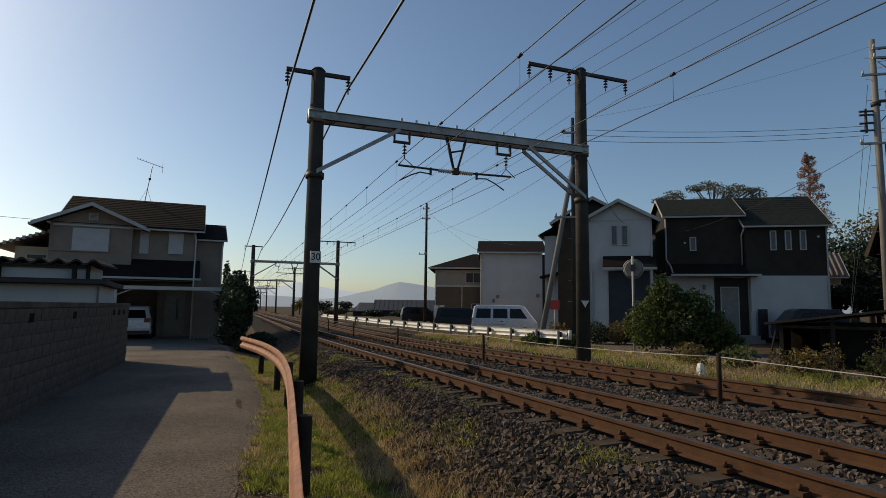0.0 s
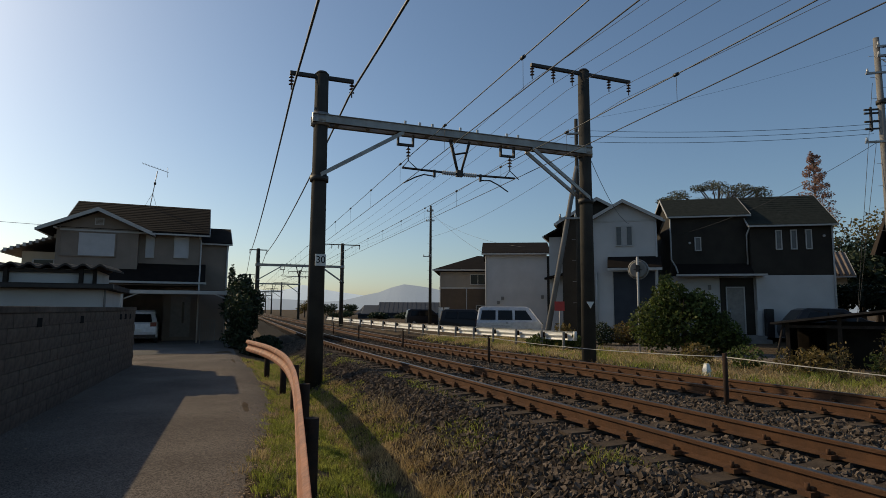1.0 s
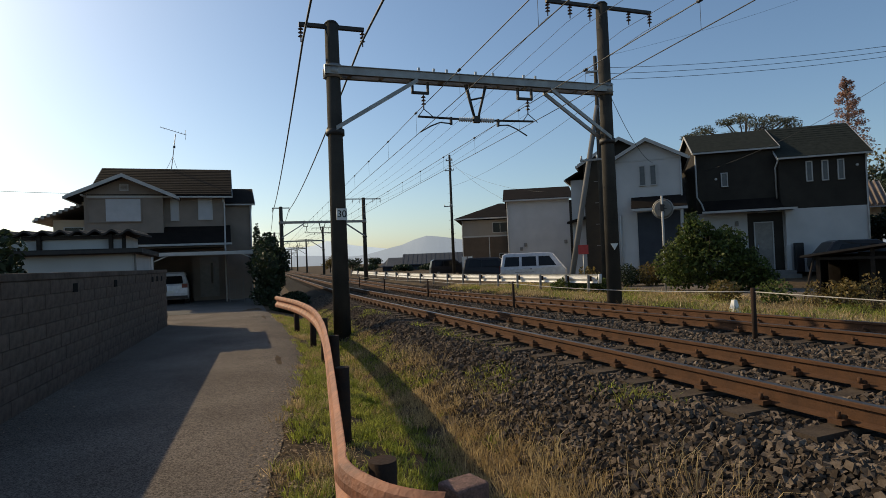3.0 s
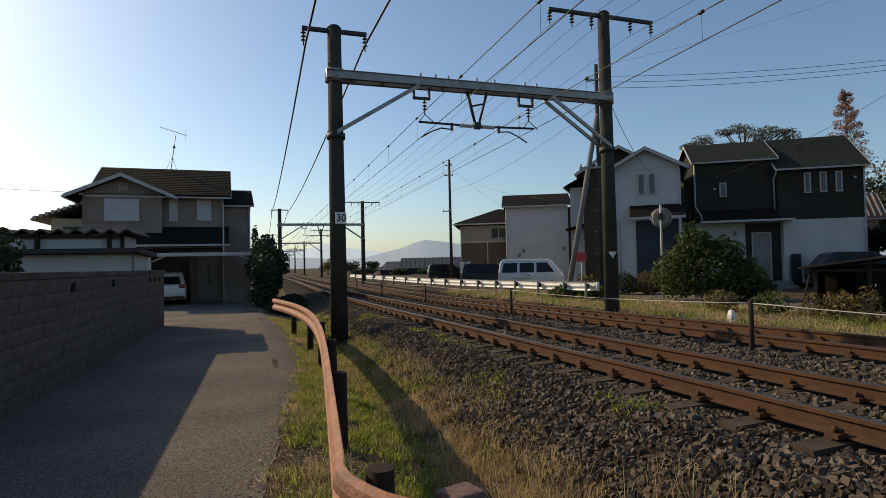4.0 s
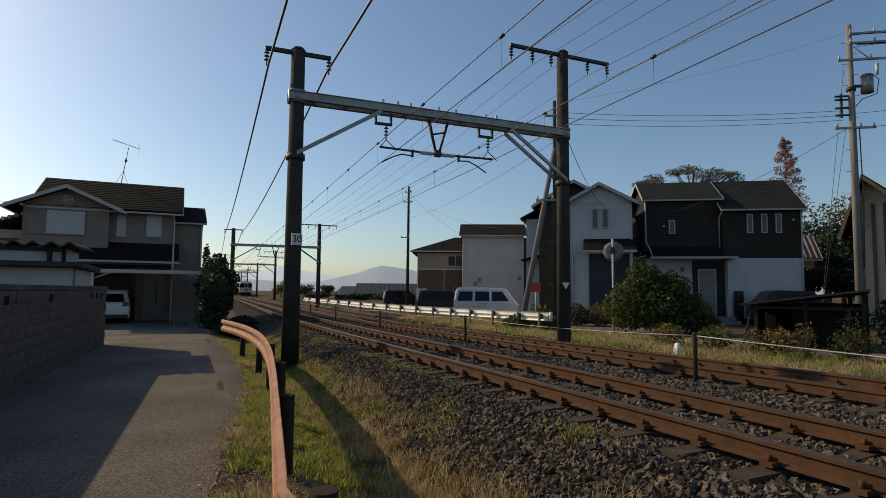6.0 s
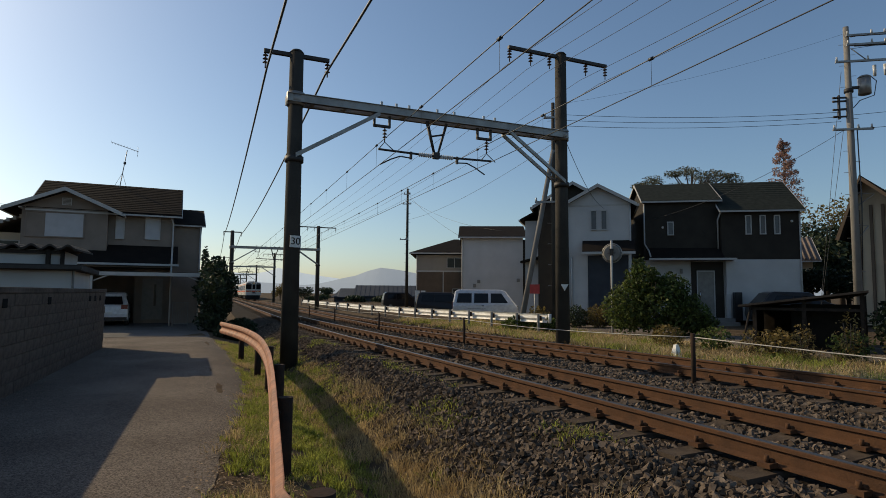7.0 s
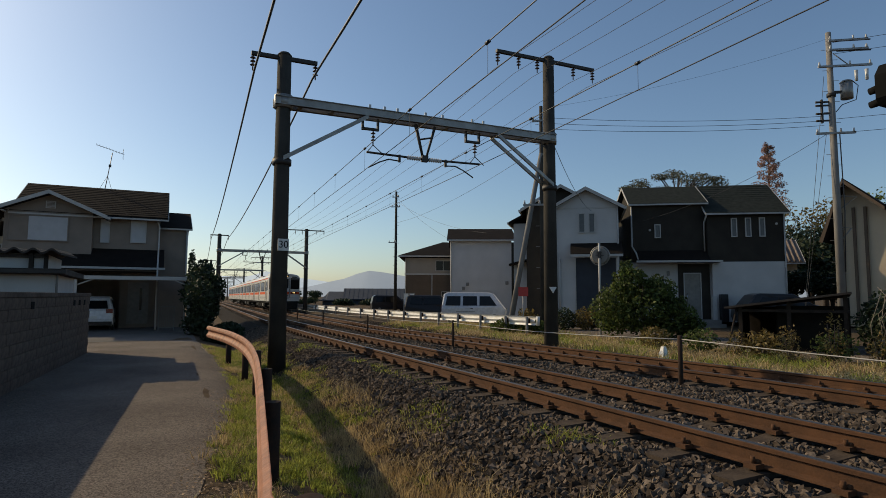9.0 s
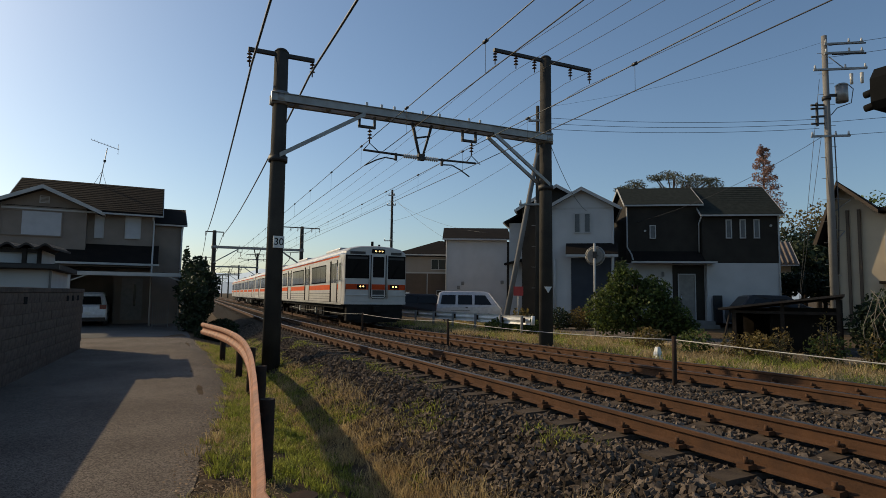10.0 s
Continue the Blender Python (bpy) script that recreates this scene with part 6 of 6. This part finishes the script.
    for y0, y1, z0 in ((5.0, 7.2, 0.35), (7.8, 9.4, 0.42), (9.8, 12.6, 0.33), (13.0, 14.2, 0.4)):
        part("equipment_box", box(-1.25, 1.25, y0, y1, z0, 0.8, bevel=0.03), M_UNDER, c)
    for y in (3.1, CAR_L - 3.1):
        b = part("bogie", box(-1.05, 1.05, y - 1.5, y + 1.5, 0.42, 0.62, bevel=0.04), M_UNDER, c)
        for yy in (y - 1.05, y + 1.05):
            part("axle", rod((-0.7, yy, 0.43), (0.7, yy, 0.43), 0.07), M_UNDER, b)
            for s in (-1, 1):
                part("wheel", rod((s * 0.5, yy, 0.43), (s * 0.62, yy, 0.43), 0.43, seg=22), M_POST, b)
    if cab:
        # rounded white front with deep windscreens
        secs = []
        for k, (y, inset, drop) in enumerate(((0.36, 0.0, 0.0), (0.18, 0.015, 0.01), (0.06, 0.035, 0.03), (0.0, 0.06, 0.06))):
            secs.append([(x * (1 - inset / HALF), y, z - (drop if z > 2 else 0) + (0.0)) for x, z in RING])
        part("front_shell", loft(secs), M_TRAINF, c, "white rounded cab front", )
        for x0, x1 in ((-1.37, -0.34), (0.56, 1.37)):
            part("screen_surround", box(x0 - 0.035, x1 + 0.035, -0.014, 0.03, 2.13, 3.18, bevel=0.02), M_SEALSHADE, c)
            ws = part("windscreen", box(x0, x1, -0.026, 0.03, 2.17, 3.14, bevel=0.018), M_TGLASS, c, "dark windscreen")
            part("wiper", rod((x0 + 0.15, -0.04, 2.14), (x0 + 0.5, -0.04, 2.75), 0.014, seg=5), M_BLACK, ws)
            part("blind", box(x0 + 0.05, x1 - 0.05, -0.03, -0.026, 3.0, 3.1), M_TSKIRT, ws)
        d = part("end_door", box(-0.22, 0.44, -0.037, 0.03, 1.25, 3.2), M_TRAINF, c, "white gangway door")
        part("door_glass", box(-0.15, 0.37, -0.047, -0.03, 2.19, 3.12), M_TGLASS, d)
        part("door_seam", tube([(-0.24, -0.04, 3.2), (-0.24, -0.04, 1.35), (-0.16, -0.04, 1.24), (0.38, -0.04, 1.24), (0.46, -0.04, 1.35), (0.46, -0.04, 3.2)], 0.016), M_SEALSHADE, d)
        part("gangway_plate", box(-0.16, 0.38, -0.043, -0.03, 1.32, 1.62), M_TSKIRT, d)
        part("lower_panel", box(-1.36, 1.36, -0.01, 0.03, 1.1, 1.62, bevel=0.01), M_TRAINF, c)
        part("apron_lip", box(-1.42, 1.42, -0.05, 0.2, 1.36, 1.42, bevel=0.015), M_TRAINF, c)
        for x in (-1.4, 1.4):
            part("handrail", rod((x, -0.04, 1.5), (x, -0.04, 2.1), 0.015, seg=6), M_GALV, c)
        for x in (-0.3, 0.52):
            part("gangway_rail", rod((x, -0.05, 1.25), (x, -0.05, 3.2), 0.028), M_TRAINF, c)
        for x0, x1 in ((-1.4, -0.34), (0.56, 1.4)):
            part("front_stripe", box(x0, x1, -0.018, 0.03, 1.64, 1.88), M_TRED, c)
        part("front_stripe", box(-0.2, 0.42, -0.047, -0.03, 1.64, 1.88), M_TRED, c)
        for x in (-0.65, 0.88):
            hl = part("headlight_case", box(x - 0.22, x + 0.2, -0.03, 0.02, 1.67, 1.86), M_BLACK, c)
            for dx in (-0.07, 0.07):
                part("headlamp", rod((x + dx, -0.05, 1.78), (x + dx, -0.02, 1.78), 0.036, seg=12), M_LAMP, hl)
        tb = part("headlight_case", box(-0.2, 0.42, -0.03, 0.14, 3.27, 3.47, bevel=0.03), M_BLACK, c)
        for x in (-0.03, 0.14, 0.28):
            part("headlamp", rod((x, -0.05, 3.37), (x, -0.02, 3.37), 0.036, seg=12), M_LAMP, tb)
        for x0, x1 in ((-1.2, -0.5), (0.7, 1.2)):
            part("destination_sign", box(x0, x1, -0.012, 0.1, 3.22, 3.34), M_TSKIRT, c)
        part("skirt", box(-1.3, 1.3, 0.05, 0.4, 0.25, 1.08, bevel=0.04), M_UNDER, c, "dark front skirt")
        for x0, x1 in ((-1.44, -0.6), (0.75, 1.44)):
            part("corner_apron", box(x0, x1, -0.006, 0.36, 0.98, 1.12, bevel=0.03), M_TRAINF, c)
        part("coupler", box(-0.14, 0.14, -0.35, 0.1, 0.62, 0.9, bevel=0.03), M_UNDER, c)
        part("snow_plough", loft([[(-1.2, 0.5, 0.18), (1.2, 0.5, 0.18), (1.2, 0.5, 0.5), (-1.2, 0.5, 0.5)], [(-0.9, 0.1, 0.18), (0.9, 0.1, 0.18), (0.9, 0.1, 0.5), (-0.9, 0.1, 0.5)]]), M_UNDER, c)
        part("horn", rod((-0.05, 0.5, 3.6), (-0.05, 0.5, 3.85), 0.06), M_BLACK, c)
        part("roof_aerial", rod((0.4, 0.9, 3.6), (0.4, 0.9, 3.76), 0.05), M_BLACK, c)
    else:
        part("gangway", box(-0.5, 0.5, -0.35, 0.05, 1.0, 3.1), M_BLACK, c)
    return c


def on_track(s):
    """The pose of a car whose front stands at s metres along the line (s is y), headed along the curve."""
    a, b = s, s + CAR_L
    x0, x1 = X2 + bend(a), X2 + bend(b)
    rz = -math.degrees(math.atan2(x1 - x0, b - a))
    rx = math.degrees(math.atan2(fall2(b) - fall2(a), b - a))
    return pose(x0, a, Z2 + fall2(a) + 0.004, rx, 0, rz)


front = train_car(True)
coach = train_car(False)
train = [front, coach] + [copy_thing(coach, Matrix()) for k in range(2)]

# pantograph on the second car
pg = part("pantograph", tube([(-0.5, 5.0, 3.9), (0, 6.2, 4.35), (0, 5.2, 4.95)], 0.03), M_DARKSTEEL, coach)
part("collector", tube([(-0.9, 5.2, 4.88), (-0.6, 5.2, 4.97), (0.6, 5.2, 4.97), (0.9, 5.2, 4.88)], 0.025), M_DARKSTEEL, coach)

FRONT_10, SPEED = 24.6, 31.8


def motions():
    for k, car in enumerate(train):
        walk(car, [(t / 2, on_track(FRONT_10 + SPEED * (10 - t / 2) + PITCH * k)) for t in range(21)])


motions()
